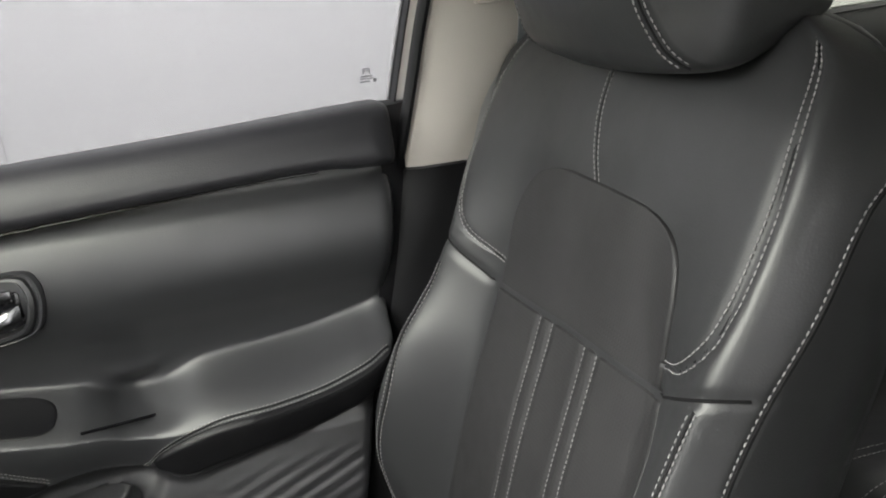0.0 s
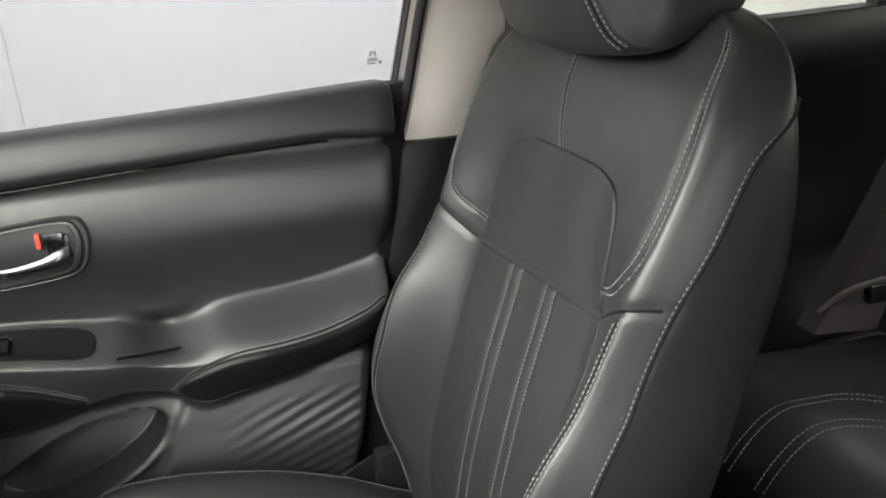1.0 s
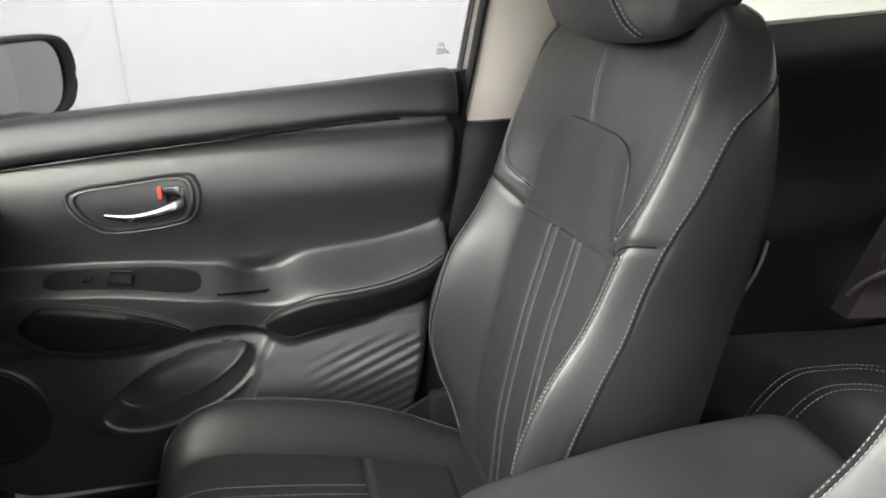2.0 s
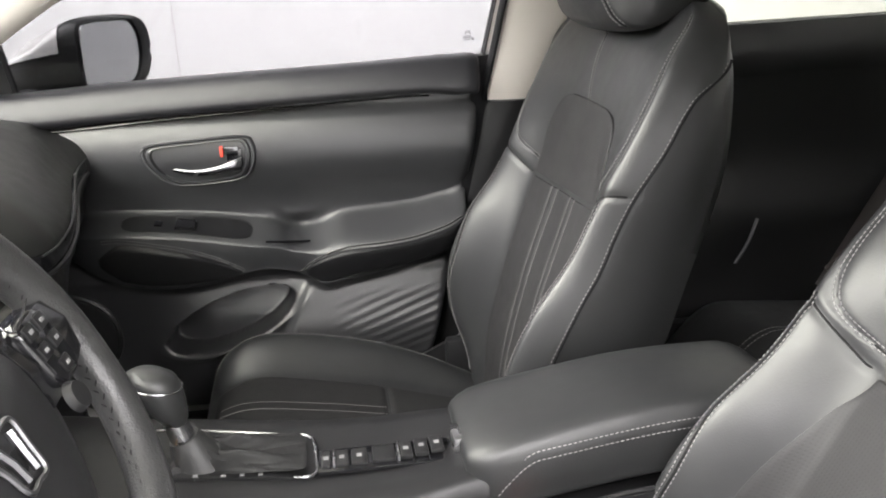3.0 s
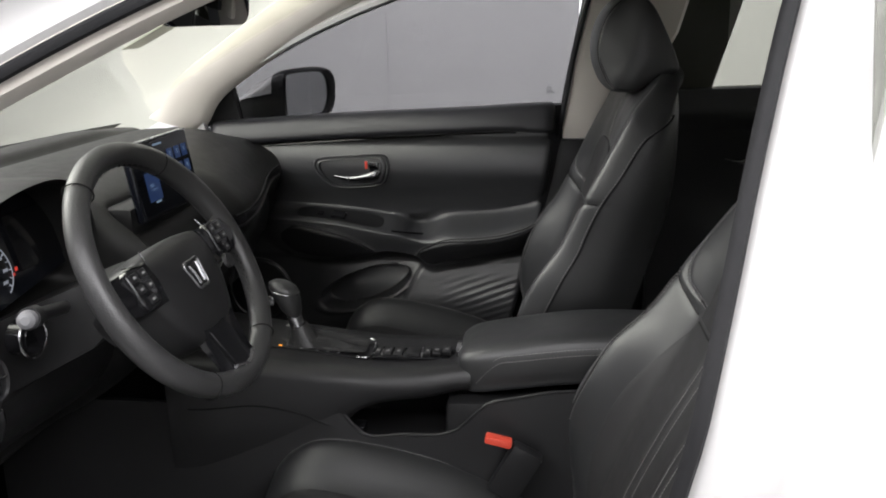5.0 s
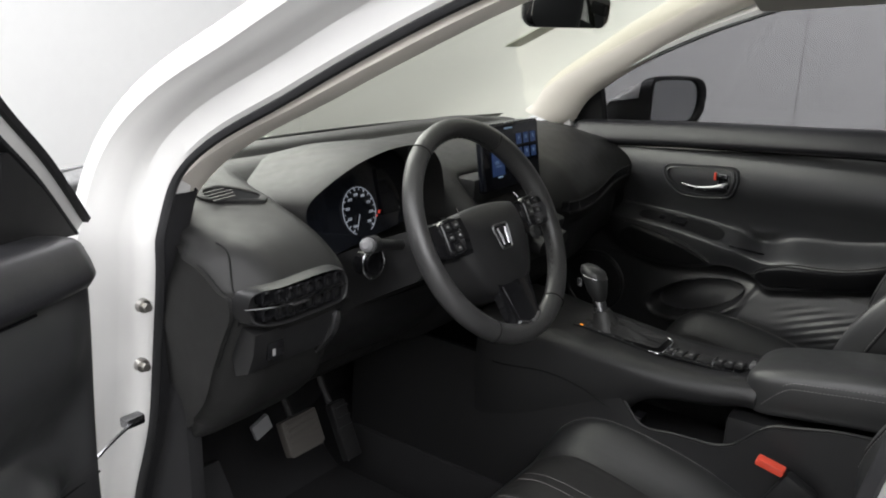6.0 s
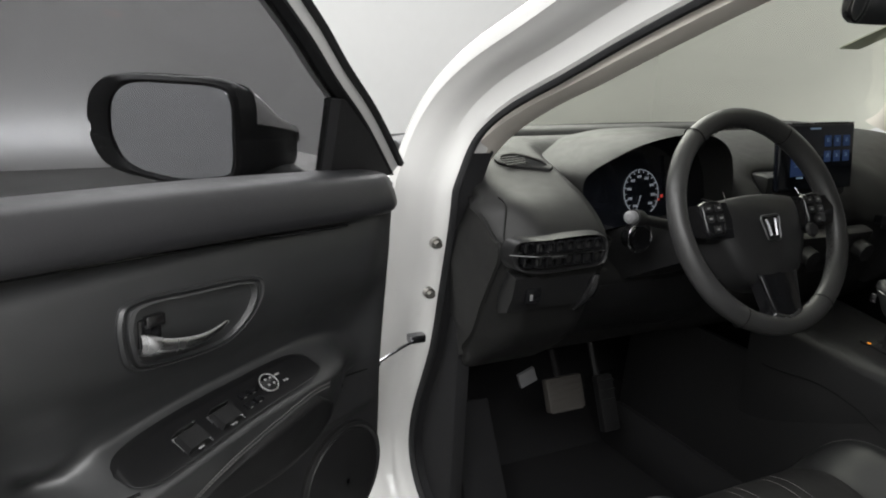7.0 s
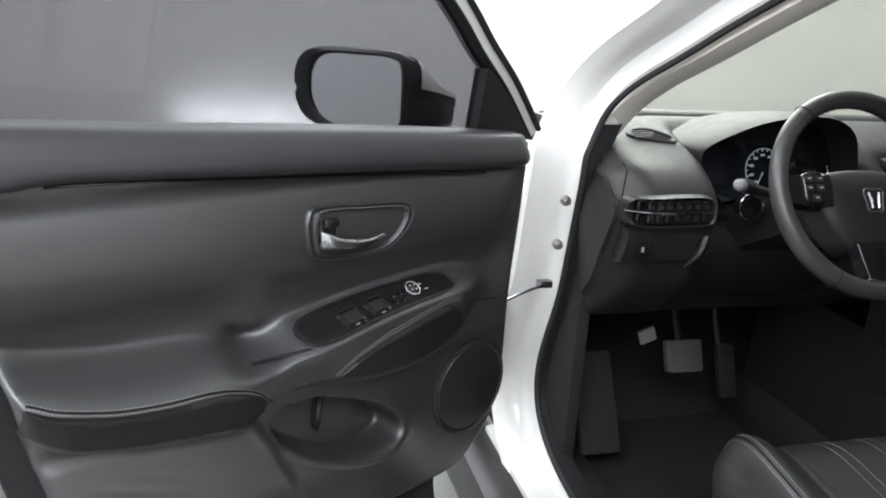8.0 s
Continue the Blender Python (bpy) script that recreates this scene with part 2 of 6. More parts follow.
def soft_outline(points, n):
    """A smooth closed outline through points."""
    p = np.array(points + points[:1], float)
    k = len(points)
    q = np.vstack([p[-2], p, p[1]])
    out = []
    for t in np.linspace(0, k, n, endpoint=False):
        i = int(t)
        f = t - i
        a, b, c, d = q[i], q[i + 1], q[i + 2], q[i + 3]
        out.append(0.5 * (2 * b + (c - a) * f + (2 * a - 5 * b + 4 * c - d) * f * f + (3 * b - a - 3 * c + d) * f ** 3))
    return np.array(out)


def joined(*pieces):
    v, f = [], []
    for pv, pf in pieces:
        k = len(v)
        v += list(pv)
        f += [tuple(i + k for i in q) for q in pf]
    return v, f


def part(name, shape, mat, parent=None, label="", kind="", flip=False, sharp=40, uv=None):
    """Links a shape as one mesh object under a thing or a part. flip mirrors it in y."""
    v, f = shape
    if flip:
        v = [(p[0], -p[1], p[2]) for p in v]
    me = bpy.data.meshes.new(name)
    me.from_pydata([tuple(p) for p in v], [], f)
    bm = bmesh.new()
    bm.from_mesh(me)
    bmesh.ops.recalc_face_normals(bm, faces=bm.faces)
    bm.to_mesh(me)
    bm.free()
    me.materials.append(mat)
    me.shade_smooth()
    me.set_sharp_from_angle(angle=radians(sharp))
    if uv:
        lay = me.uv_layers.new()
        for lp in me.loops:
            c = me.vertices[lp.vertex_index].co
            lay.data[lp.index].uv = (c[uv[0]], c[uv[1]])
    ob = new(name, me)
    if parent is not None:
        ob.parent = parent
    return tagged(ob, label, "", "", kind)


def thing(name, m, label, category, group="", kind=""):
    ob = new(name)
    ob.matrix_world = m
    ob.empty_display_size = 0.1
    return tagged(ob, label, category, group, kind)


def stitches(path, length=0.0034, gap=0.0022, thick=0.0011):
    """A row of short thread stitches along a path."""
    thick *= 0.66
    p = np.array(path, float)
    seg = np.linalg.norm(np.diff(p, axis=0), axis=1)
    along = np.concatenate([[0], np.cumsum(seg)])
    v, f = [], []
    s = 0.0
    at = lambda d: np.array([np.interp(d, along, p[:, k]) for k in range(3)])
    while s + length < along[-1]:
        a, b = at(s), at(s + length)
        t = (b - a) / max(1e-9, np.linalg.norm(b - a))
        x = np.cross(t, (0.3, 0.5, 0.8))
        x /= np.linalg.norm(x)
        y = np.cross(t, x)
        k = len(v)
        mid = (a + b) / 2
        for c, g in ((a, 0.55), (mid, 1.0), (b, 0.55)):
            for q in range(5):
                an = q * 2 * math.pi / 5
                v.append(tuple(c + g * thick * (x * math.cos(an) + y * math.sin(an))))
        for r in range(2):
            for q in range(5):
                f.append((k + r * 5 + q, k + r * 5 + (q + 1) % 5, k + r * 5 + 5 + (q + 1) % 5, k + r * 5 + 5 + q))
        f += [tuple(k + q for q in range(5)), tuple(k + 10 + q for q in reversed(range(5)))]
        s += length + gap
    return v, f

# ---- the studio ----
part("ground", sheet(lambda u, v: (-9 + 20 * u, -8 + 16 * v, 0), 4, 4, (0, 0, -0.2)), STUDIO_FLOOR, None, "grey smooth studio floor", "structure")
part("wall_south", box((1, -5.2, 1.8), (14, 0.2, 3.8)), STUDIO_WALL, None, "plain white studio wall", "structure")
part("wall_north", box((1, 5.2, 1.8), (14, 0.2, 3.8)), STUDIO_WALL, None, "plain white studio wall", "structure")
part("wall_west", box((-6.0, 0, 1.8), (0.2, 10.2, 3.8)), STUDIO_WALL, None, "plain white studio wall", "structure")
part("wall_east", box((7.6, 0, 1.8), (0.2, 10.2, 3.8)), STUDIO_WALL, None, "plain white studio wall", "structure")
for x in (-0.43, 3.5):
    part("wall_joint", box((x, 5.097, 1.8), (0.006, 0.003, 3.6)), WALL_JOINT, None, "grey joint between wall panels", "structure")
part("ceiling", box((1, 0, 3.8), (14, 10.6, 0.2)), STUDIO_WALL, None, "plain white studio ceiling", "structure")

# ---- the car's body ----
car = thing("car_body", pose(0, 0, 0), "white car body with the driver door open", "car body")
SIDE = [(0.062, 1.095), (0.075, 1.150), (0.145, 1.205), (0.248, 1.255), (0.36, 1.315), (0.51, 1.385), (0.66, 1.44), (0.84, 1.492), (1.0, 1.500), (1.058, 1.45), (1.043, 1.38),
        (1.017, 1.255), (0.992, 1.115), (0.968, 0.97), (0.945, 0.80), (0.93, 0.62), (0.905, 0.47), (0.82, 0.385), (0.60, 0.355), (0.30, 0.345), (0.12, 0.352),
        (-0.01, 0.395), (-0.07, 0.47), (-0.065, 0.56), (-0.03, 0.65), (0.006, 0.74), (0.026, 0.84), (0.046, 0.94), (0.06, 1.02)]
LOOP = soft_outline(SIDE, 150)
for _ in range(5):
    LOOP = (np.roll(LOOP, 1, 0) + 2 * LOOP + np.roll(LOOP, -1, 0)) / 4


def lean(z):
    """How far the body side leans in at a height."""
    return 0.32 * max(0.0, z - 1.05)


def ring_out(off, y):
    """The door opening's outline, grown outwards by off, at the side place y."""
    n = len(LOOP)
    out = []
    for i in range(n):
        t = LOOP[(i + 1) % n] - LOOP[i - 1]
        t = t / np.linalg.norm(t)
        grow = off * (1 - 0.6 * ease(1.04, 1.15, LOOP[i][1]) * (1 - ease(0.8, 0.95, LOOP[i][0]))) if y > 0 else off
        q = LOOP[i] + grow * np.array([-t[1], t[0]])
        if y < 0:
            q = q + np.array([0.014 * ease(0.6, 0.95, q[0]) * ease(0.7, 1.2, q[1]), 0])
        if y > 0:
            q = q - np.array([0.11 * (1 - ease(0.25, 0.95, q[0])) * ease(0.9, 1.1, q[1]), 0])
        out.append((q[0], y + lean(q[1]) * (1 if y < 0 else -1), q[1]))
    return out


def side_frame(s, tag):
    g = lambda off, y: ring_out(off, s * y)
    part("door_frame", loft([g(0.006, 0.715), g(0.006, 0.740), g(0.016, 0.752), g(0.034, 0.757), g(0.052, 0.766), g(0.060, 0.782), g(0.064, 0.802), g(0.074, 0.815), g(0.082, 0.83), g(0.095, 0.835), g(0.115, 0.828), g(0.118, 0.77), g(0.03, 0.715)], caps=False, loop=True), PAINT, car, tag)
    part("door_seal", loft([[Vector(p) for p in g(o, y)] for o, y in ((-0.003, 0.745), (-0.006, 0.749), (-0.004, 0.754), (0.0, 0.7565), (0.004, 0.7575), (0.007, 0.754), (0.004, 0.748))], caps=False, loop=True), RUBBER, car, "black rubber door seal")


side_frame(-1, "white painted door opening of the open driver door")
# black lining round the driver's front post and sill, inside the seal
post = sorted((i for i in range(len(LOOP)) if LOOP[i][0] < 0.70 and LOOP[i][1] < 1.12), key=lambda i: i if i > len(LOOP) // 2 else i + len(LOOP))
part("post_lining", loft([[ring_out(o, -y)[i] for i in post] for o, y in ((0.010, 0.704), (-0.002, 0.706), (-0.004, 0.728), (-0.003, 0.747))], caps=False, closed=False), RUBBER, car, "black lining inside the door seal")
side_frame(1, "white painted passenger door opening")


def pillar_curve(pts, prof, n=24):
    """A trim strip: prof(q) gives the cross points round a place q."""
    return loft([prof(q) for q in cr(pts, n)])


# inner trim of the front pillars, both sides
for s in (-1, 1):
    def prof(q, s=s):
        x, z = q
        y = 0.742 - lean(z)
        if s < 0:
            return [(x + 0.002, s * (y - 0.004), z - 0.002), (x + 0.008, s * (y - 0.030), z - 0.006), (x + 0.004, s * (y - 0.056), z - 0.002), (x - 0.02, s * (y - 0.072), z + 0.018), (x - 0.06, s * (y - 0.072), z + 0.046), (x - 0.08, s * (y - 0.01), z + 0.06), (x - 0.03, s * y, z + 0.03)]
        return [(x + 0.004, s * (y - 0.006), z - 0.002), (x, s * (y - 0.026), z + 0.002), (x - 0.012, s * (y - 0.040), z + 0.010), (x - 0.040, s * (y - 0.052), z + 0.022), (x - 0.085, s * (y - 0.054), z + 0.034), (x - 0.110, s * (y - 0.046), z + 0.042), (x - 0.116, s * (y - 0.005), z + 0.05), (x - 0.03, s * y, z + 0.03)]
    part("front_pillar_trim", pillar_curve([(-0.01, 1.02), (0.016, 1.075), (0.069, 1.145), (0.154, 1.202), (0.264, 1.255), (0.374, 1.310), (0.522, 1.379), (0.67, 1.435), (0.86, 1.492), (1.05, 1.50)] if s < 0 else [(-0.09, 1.075), (-0.05, 1.10), (0.01, 1.172), (0.15, 1.262), (0.33, 1.368), (0.49, 1.440), (0.66, 1.495), (0.86, 1.53), (1.05, 1.53)], prof, 36), BEIGE, car, "beige front pillar trim")
    # centre pillar: beige above, black below
    def bprof(q, s=s):
        x, z = q
        y = (0.725 if s > 0 else 0.705) - lean(z)
        x += -0.019 if s > 0 else 0.089
        w = 0.085 + (0.09 * ease(1.12, 1.33, z) if s > 0 else 0.0)
        return [(x, s * (y + 0.015), z), (x + 0.012, s * (y - 0.004), z), (x + 0.03, s * (y - 0.010), z), (x + w, s * (y - 0.012), z), (x + w + 0.05, s * (y - 0.004), z), (x + w + 0.06, s * (y + 0.02), z)]
    part("centre_pillar_trim", loft([bprof(q) for q in cr([(0.916, 1.06), (0.930, 1.15), (0.944, 1.25), (0.966, 1.36), (1.0, 1.52)], 16)]), BEIGE, car, "beige upper centre pillar trim")
    part("centre_pillar_base", loft([[(p[0], p[1] - s * 0.006, p[2]) for p in bprof(q)] for q in cr([(0.78, 0.42), (0.80, 0.55), (0.845, 0.80), (0.888, 0.97), (0.915, 1.058)] if s > 0 else [(0.85, 0.42), (0.862, 0.55), (0.882, 0.80), (0.905, 0.97), (0.925, 1.058)], 14)]), PLASTIC, car, "black lower centre pillar trim")
    if s > 0:
        strip = lambda z: ramp(z, {1.03: 0.905, 1.06: 0.912, 1.15: 0.928, 1.25: 0.943, 1.36: 0.965, 1.50: 0.996})
        part("pillar_seal", loft([[(strip(z) - 0.010 + a, y - lean(z), z) for a, y in ((-0.012, 0.724), (-0.010, 0.718), (-0.006, 0.715), (-0.001, 0.717), (0.0, 0.726), (-0.012, 0.732))] for z in np.linspace(1.05, 1.50, 24)]), RUBBER, car, "dark rubber seal along the centre pillar")
    # belt slot plate and moulded recess on the centre pillar
    part("belt_slot_cover", box((1.00 if s > 0 else 1.07, s * 0.632, 1.29), (0.035, 0.014, 0.06), 0.006), BEIGE, car)
    # rocker sill, scuff plate, side skin behind the opening
    part("sill", box((0.42, s * 0.78, 0.265), (1.25, 0.10, 0.10), 0.02), PAINT, car)
    part("sill_cladding", box((0.52, s * 0.858, 0.228), (1.9, 0.12, 0.15), 0.035), PLASTIC, car, "black plastic sill cladding")
    part("sill_scuff_plate", box((0.42, s * 0.690, 0.338), (0.95, 0.07, 0.012), 0.004), PLASTIC, car, "black plastic sill plate")
    part("rear_side_skin", sheet(lambda u, v, s=s: (1.13 + 1.4 * u, s * (0.83 + 0.05 * math.sin(math.pi * min(1, v * 1.4)) - 0.30 * max(0, 0.3 + v * 0.83 - 1.05)), 0.30 + v * 0.86), 8, 12, (0, -s * 0.02, 0)), PAINT, car)
for s in (-1, 1):
    part("centre_pillar_skin", sheet(lambda u, v, s=s: (ramp(0.30 + 1.24 * v, {0.30: 0.95, 0.47: 1.0, 0.62: 1.03, 0.80: 1.045, 0.97: 1.07, 1.16: 1.105, 1.54: 1.16}) + (0.15 + 0.03 * v) * u, s * (0.837 + 0.004 * math.sin(math.pi * u) - lean(0.30 + 1.24 * v)), 0.30 + 1.24 * v), 6, 24, (0, -s * 0.03, 0)), PAINT, car, "white painted outer centre pillar")
    for wx in (-0.72, 1.86):
        turn = lambda r, y, wx=wx: [(wx + r * math.cos(a), y, 0.335 + r * math.sin(a)) for a in np.linspace(0, 2 * math.pi, 40, endpoint=False)]
        wheel_ = part("wheel", loft([turn(r, s * y) for r, y in ((0.05, 0.82), (0.19, 0.815), (0.21, 0.83), (0.215, 0.74))], caps=False), DARK_CHROME, car)
        part("tyre", loft([turn(r, s * y) for r, y in ((0.215, 0.825), (0.27, 0.845), (0.32, 0.84), (0.335, 0.82), (0.335, 0.77), (0.31, 0.735), (0.21, 0.74))], caps=False), RUBBER, wheel_)
for s in (-1, 1):
    part("kick_trim", box((1.45, s * 0.715, 0.40), (1.1, 0.03, 0.30), 0.01), PLASTIC, car, "black lower side trim")
    part("rear_side_lining", sheet(lambda u, v, s=s: (1.10 + 1.38 * u, s * 0.775, 0.30 + 0.86 * v), 4, 6, (0, s * 0.01, 0)), PLASTIC, car, "black rear side lining")
    part("footwell_side", box((-0.12, s * 0.715, 0.62), (0.36, 0.03, 0.75), 0.01), CARPET, car, "black footwell side trim")
part("floor_pan", box((0.7, 0, 0.27), (2.9, 1.52, 0.06)), CARPET, car, "black carpeted floor")
part("floor_tunnel", box((0.7, 0, 0.36), (2.6, 0.30, 0.16), 0.05), CARPET, car)
part("firewall", sheet(lambda u, v: (-0.42 + 0.24 * (1 - v) ** 2, -0.74 + 1.48 * u, 0.29 + 0.55 * v), 4, 10, (-0.02, 0, 0)), CARPET, car)
part("roof", sheet(lambda u, v: (0.50 + 2.0 * u, -0.62 + 1.24 * v, 1.635 - 0.10 * (2 * v - 1) ** 2 - 0.09 * (1 - u) ** 2 - 0.03 * u), 14, 12, (0, 0, 0.03)), PAINT, car)
part("headliner", sheet(lambda u, v: (0.48 + 2.0 * u, -0.61 + 1.22 * v, 1.605 - 0.10 * (2 * v - 1) ** 2 - 0.10 * (1 - u) ** 2 - 0.03 * u), 14, 12, (0, 0, 0.015)), LINER, car, "light woven headliner")
part("tailgate", box((2.5, 0, 0.75), (0.08, 1.5, 0.9), 0.03), PAINT, car)
part("rear_window", sheet(lambda u, v: (2.50 - 0.16 * v, -0.6 + 1.2 * u, 1.18 + 0.30 * v), 4, 4, (0.006, 0, 0)), SHIELD_GLASS, car)
# windscreen, bonnet, wings
part("windscreen", sheet(lambda u, v: (-0.50 + 1.0 * v + 0.22 * (2 * u - 1) ** 4 * (1 - 0.3 * v), (-0.70 + 1.49 * u) * (1 - 0.13 * v), 1.065 + 0.46 * v), 12, 8, (-0.006, 0, 0.004)), SHIELD_GLASS, car, "clear windscreen glass").visible_shadow = False
part("windscreen_band", sheet(lambda u, v: (-0.49 + 1.0 * (0.07 * v - 0.02) + 0.10 * (2 * u - 1) ** 2, (-0.70 + 1.49 * u), 1.064 + 0.46 * (0.07 * v - 0.02)), 16, 2, (-0.003, 0, 0.002)), PLASTIC, car, "black band along the foot of the windscreen")
part("bonnet", sheet(lambda u, v: (-0.54 - 0.95 * u + 0.08 * (2 * v - 1) ** 2, -0.74 + 1.48 * v, 1.05 - 0.13 * u - 0.10 * u * u - 0.03 * (2 * v - 1) ** 2), 14, 14, (0, 0, -0.02)), PAINT, car, "white bonnet")
part("cowl", sheet(lambda u, v: (-0.46 - 0.09 * u + 0.09 * (2 * v - 1) ** 2, -0.74 + 1.48 * v, 1.045 - 0.012 * math.sin(math.pi * u)), 3, 14, (0, 0, -0.03)), PLASTIC, car, "black plastic wiper cowl")
part("wiper", tube(cr([(-0.55, -0.60, 1.046), (-0.54, -0.35, 1.058), (-0.53, 0.05, 1.062)], 12), 0.008, 6), PLASTIC, car)
for s in (-1, 1):
    part("front_wing", sheet(lambda u, v, s=s: (-0.10 - 1.35 * u, s * (0.745 + 0.115 * math.sin(math.pi / 2 * v)), 1.045 - 0.14 * u - 0.55 * v * v), 14, 8, (0, -s * 0.015, -0.01)), PAINT, car, "white front wing")
    # bolts that hold the wing, on the front pillar
    if s < 0:
        for x, y, z in ((0.058, -0.784, 0.960), (0.044, -0.786, 0.864)):
            part("bolt", joined(tube([(x - 0.004, y, z), (x + 0.006, y - 0.001, z)], [0.011, 0.010], 12), tube([(x + 0.005, y, z), (x + 0.015, y - 0.001, z)], 0.0065, 6)), STEEL, car, "bare steel bolt")
        part("check_strap", joined(tube(cr([(0.030, -0.795, 0.772), (0.050, -0.850, 0.764), (0.085, -0.93, 0.748)], 6), 0.006, 6, flat=0.5), box((0.028, -0.800, 0.773), (0.02, 0.032, 0.016), 0.004)), DARK_CHROME, car, "grey steel door check strap")

# ---- front seats ----
HALF = {-0.46: 0.215, -0.40: 0.245, -0.30: 0.264, -0.15: 0.268, 0.0: 0.263, 0.10: 0.265, 0.18: 0.260, 0.24: 0.247, 0.285: 0.219, 0.312: 0.17, 0.328: 0.10, 0.332: 0.04}
BOLSTER = {-0.46: 0.0, -0.40: 0.02, -0.34: 0.058, -0.28: 0.086, -0.21: 0.097, -0.12: 0.084, -0.04: 0.056, 0.03: 0.043, 0.07: 0.037, 0.12: 0.027, 0.18: 0.014, 0.24: -0.002, 0.29: -0.026, 0.332: -0.045}
MIDDLE = {-0.46: -0.01, -0.30: 0.008, -0.15: 0.012, 0.0: 0.005, 0.15: 0.004, 0.24: -0.004, 0.30: -0.025, 0.332: -0.045}
BACK = {-0.46: -0.075, -0.30: -0.10, 0.0: -0.112, 0.12: -0.108, 0.22: -0.088, 0.29: -0.070, 0.332: -0.055}
def yoke(w, skew):
    """Height of the cross seam, low in the middle and climbing to both flanks."""
    return 0.006 - skew * w + 0.42 * max(0.0, abs(w) - 0.17)


WING = cr([(0.148, 0.021), (0.182, 0.028), (0.216, 0.040), (0.240, 0.062), (0.256, 0.10), (0.264, 0.15), (0.266, 0.20), (0.258, 0.25), (0.235, 0.300)], 40)
WING_DRIVER = cr([(0.148, 0.021), (0.182, 0.028), (0.213, 0.040), (0.230, 0.064), (0.237, 0.10), (0.236, 0.15), (0.228, 0.20), (0.210, 0.25), (0.180, 0.300)], 40)
WING_IN = cr([(0.165, 0.043), (0.199, 0.055), (0.224, 0.082), (0.232, 0.112), (0.232, 0.148), (0.228, 0.184), (0.220, 0.218), (0.208, 0.252), (0.193, 0.280), (0.174, 0.302)], 40)


def seat_half(s, w):
    """Half the backrest's width; the outboard shoulder is squarer."""
    return ramp(s, HALF) * (1 + (0.09 * ease(0.03, 0.13, s) + 0.17 * ease(0.15, 0.29, s) if w > 0 else 0.0))


def back_face(w, s, skew, wing_in):
    """How far the backrest's front stands out at the width w and the height s."""
    q = abs(w) / seat_half(s, w)
    d = ramp(s, MIDDLE) - 0.004 * math.exp(-(w / 0.05) ** 2)
    d += (ramp(s, BOLSTER) - ramp(s, MIDDLE)) * ease(0.56 - 0.18 * ease(0.0, 0.12, s), 0.93, q)
    d -= 0.040 * max(0, (q - 0.90) / 0.10) ** 2.2
    line = wing_in if w < 0 else WING
    wing = abs(w) - np.interp(s, line[:, 1], line[:, 0], left=9, right=9)
    if s > 0.025:
        d -= 0.0042 * math.exp(-(wing / 0.006) ** 2)
    d -= 0.003 * math.exp(-((s - yoke(w, skew)) / 0.006) ** 2) * (1 if abs(w) > 0.155 else 0.0)
    return d


ARCH_TOP = 0.151


def insert_half(s, side=1):
    """Half the width of the perforated panels: an arch above the cross seam, a spreading panel below it."""
    if s > 0:
        return 0.157 * max(0.0, 1 - min(1.0, s / ARCH_TOP) ** 4) ** 0.25
    if side < 0:
        return ramp(s, {-0.44: 0.16, -0.36: 0.195, -0.185: 0.205, -0.06: 0.184, 0.0: 0.162})
    return ramp(s, {-0.44: 0.150, -0.36: 0.170, -0.23: 0.170, -0.07: 0.164, 0.0: 0.162})


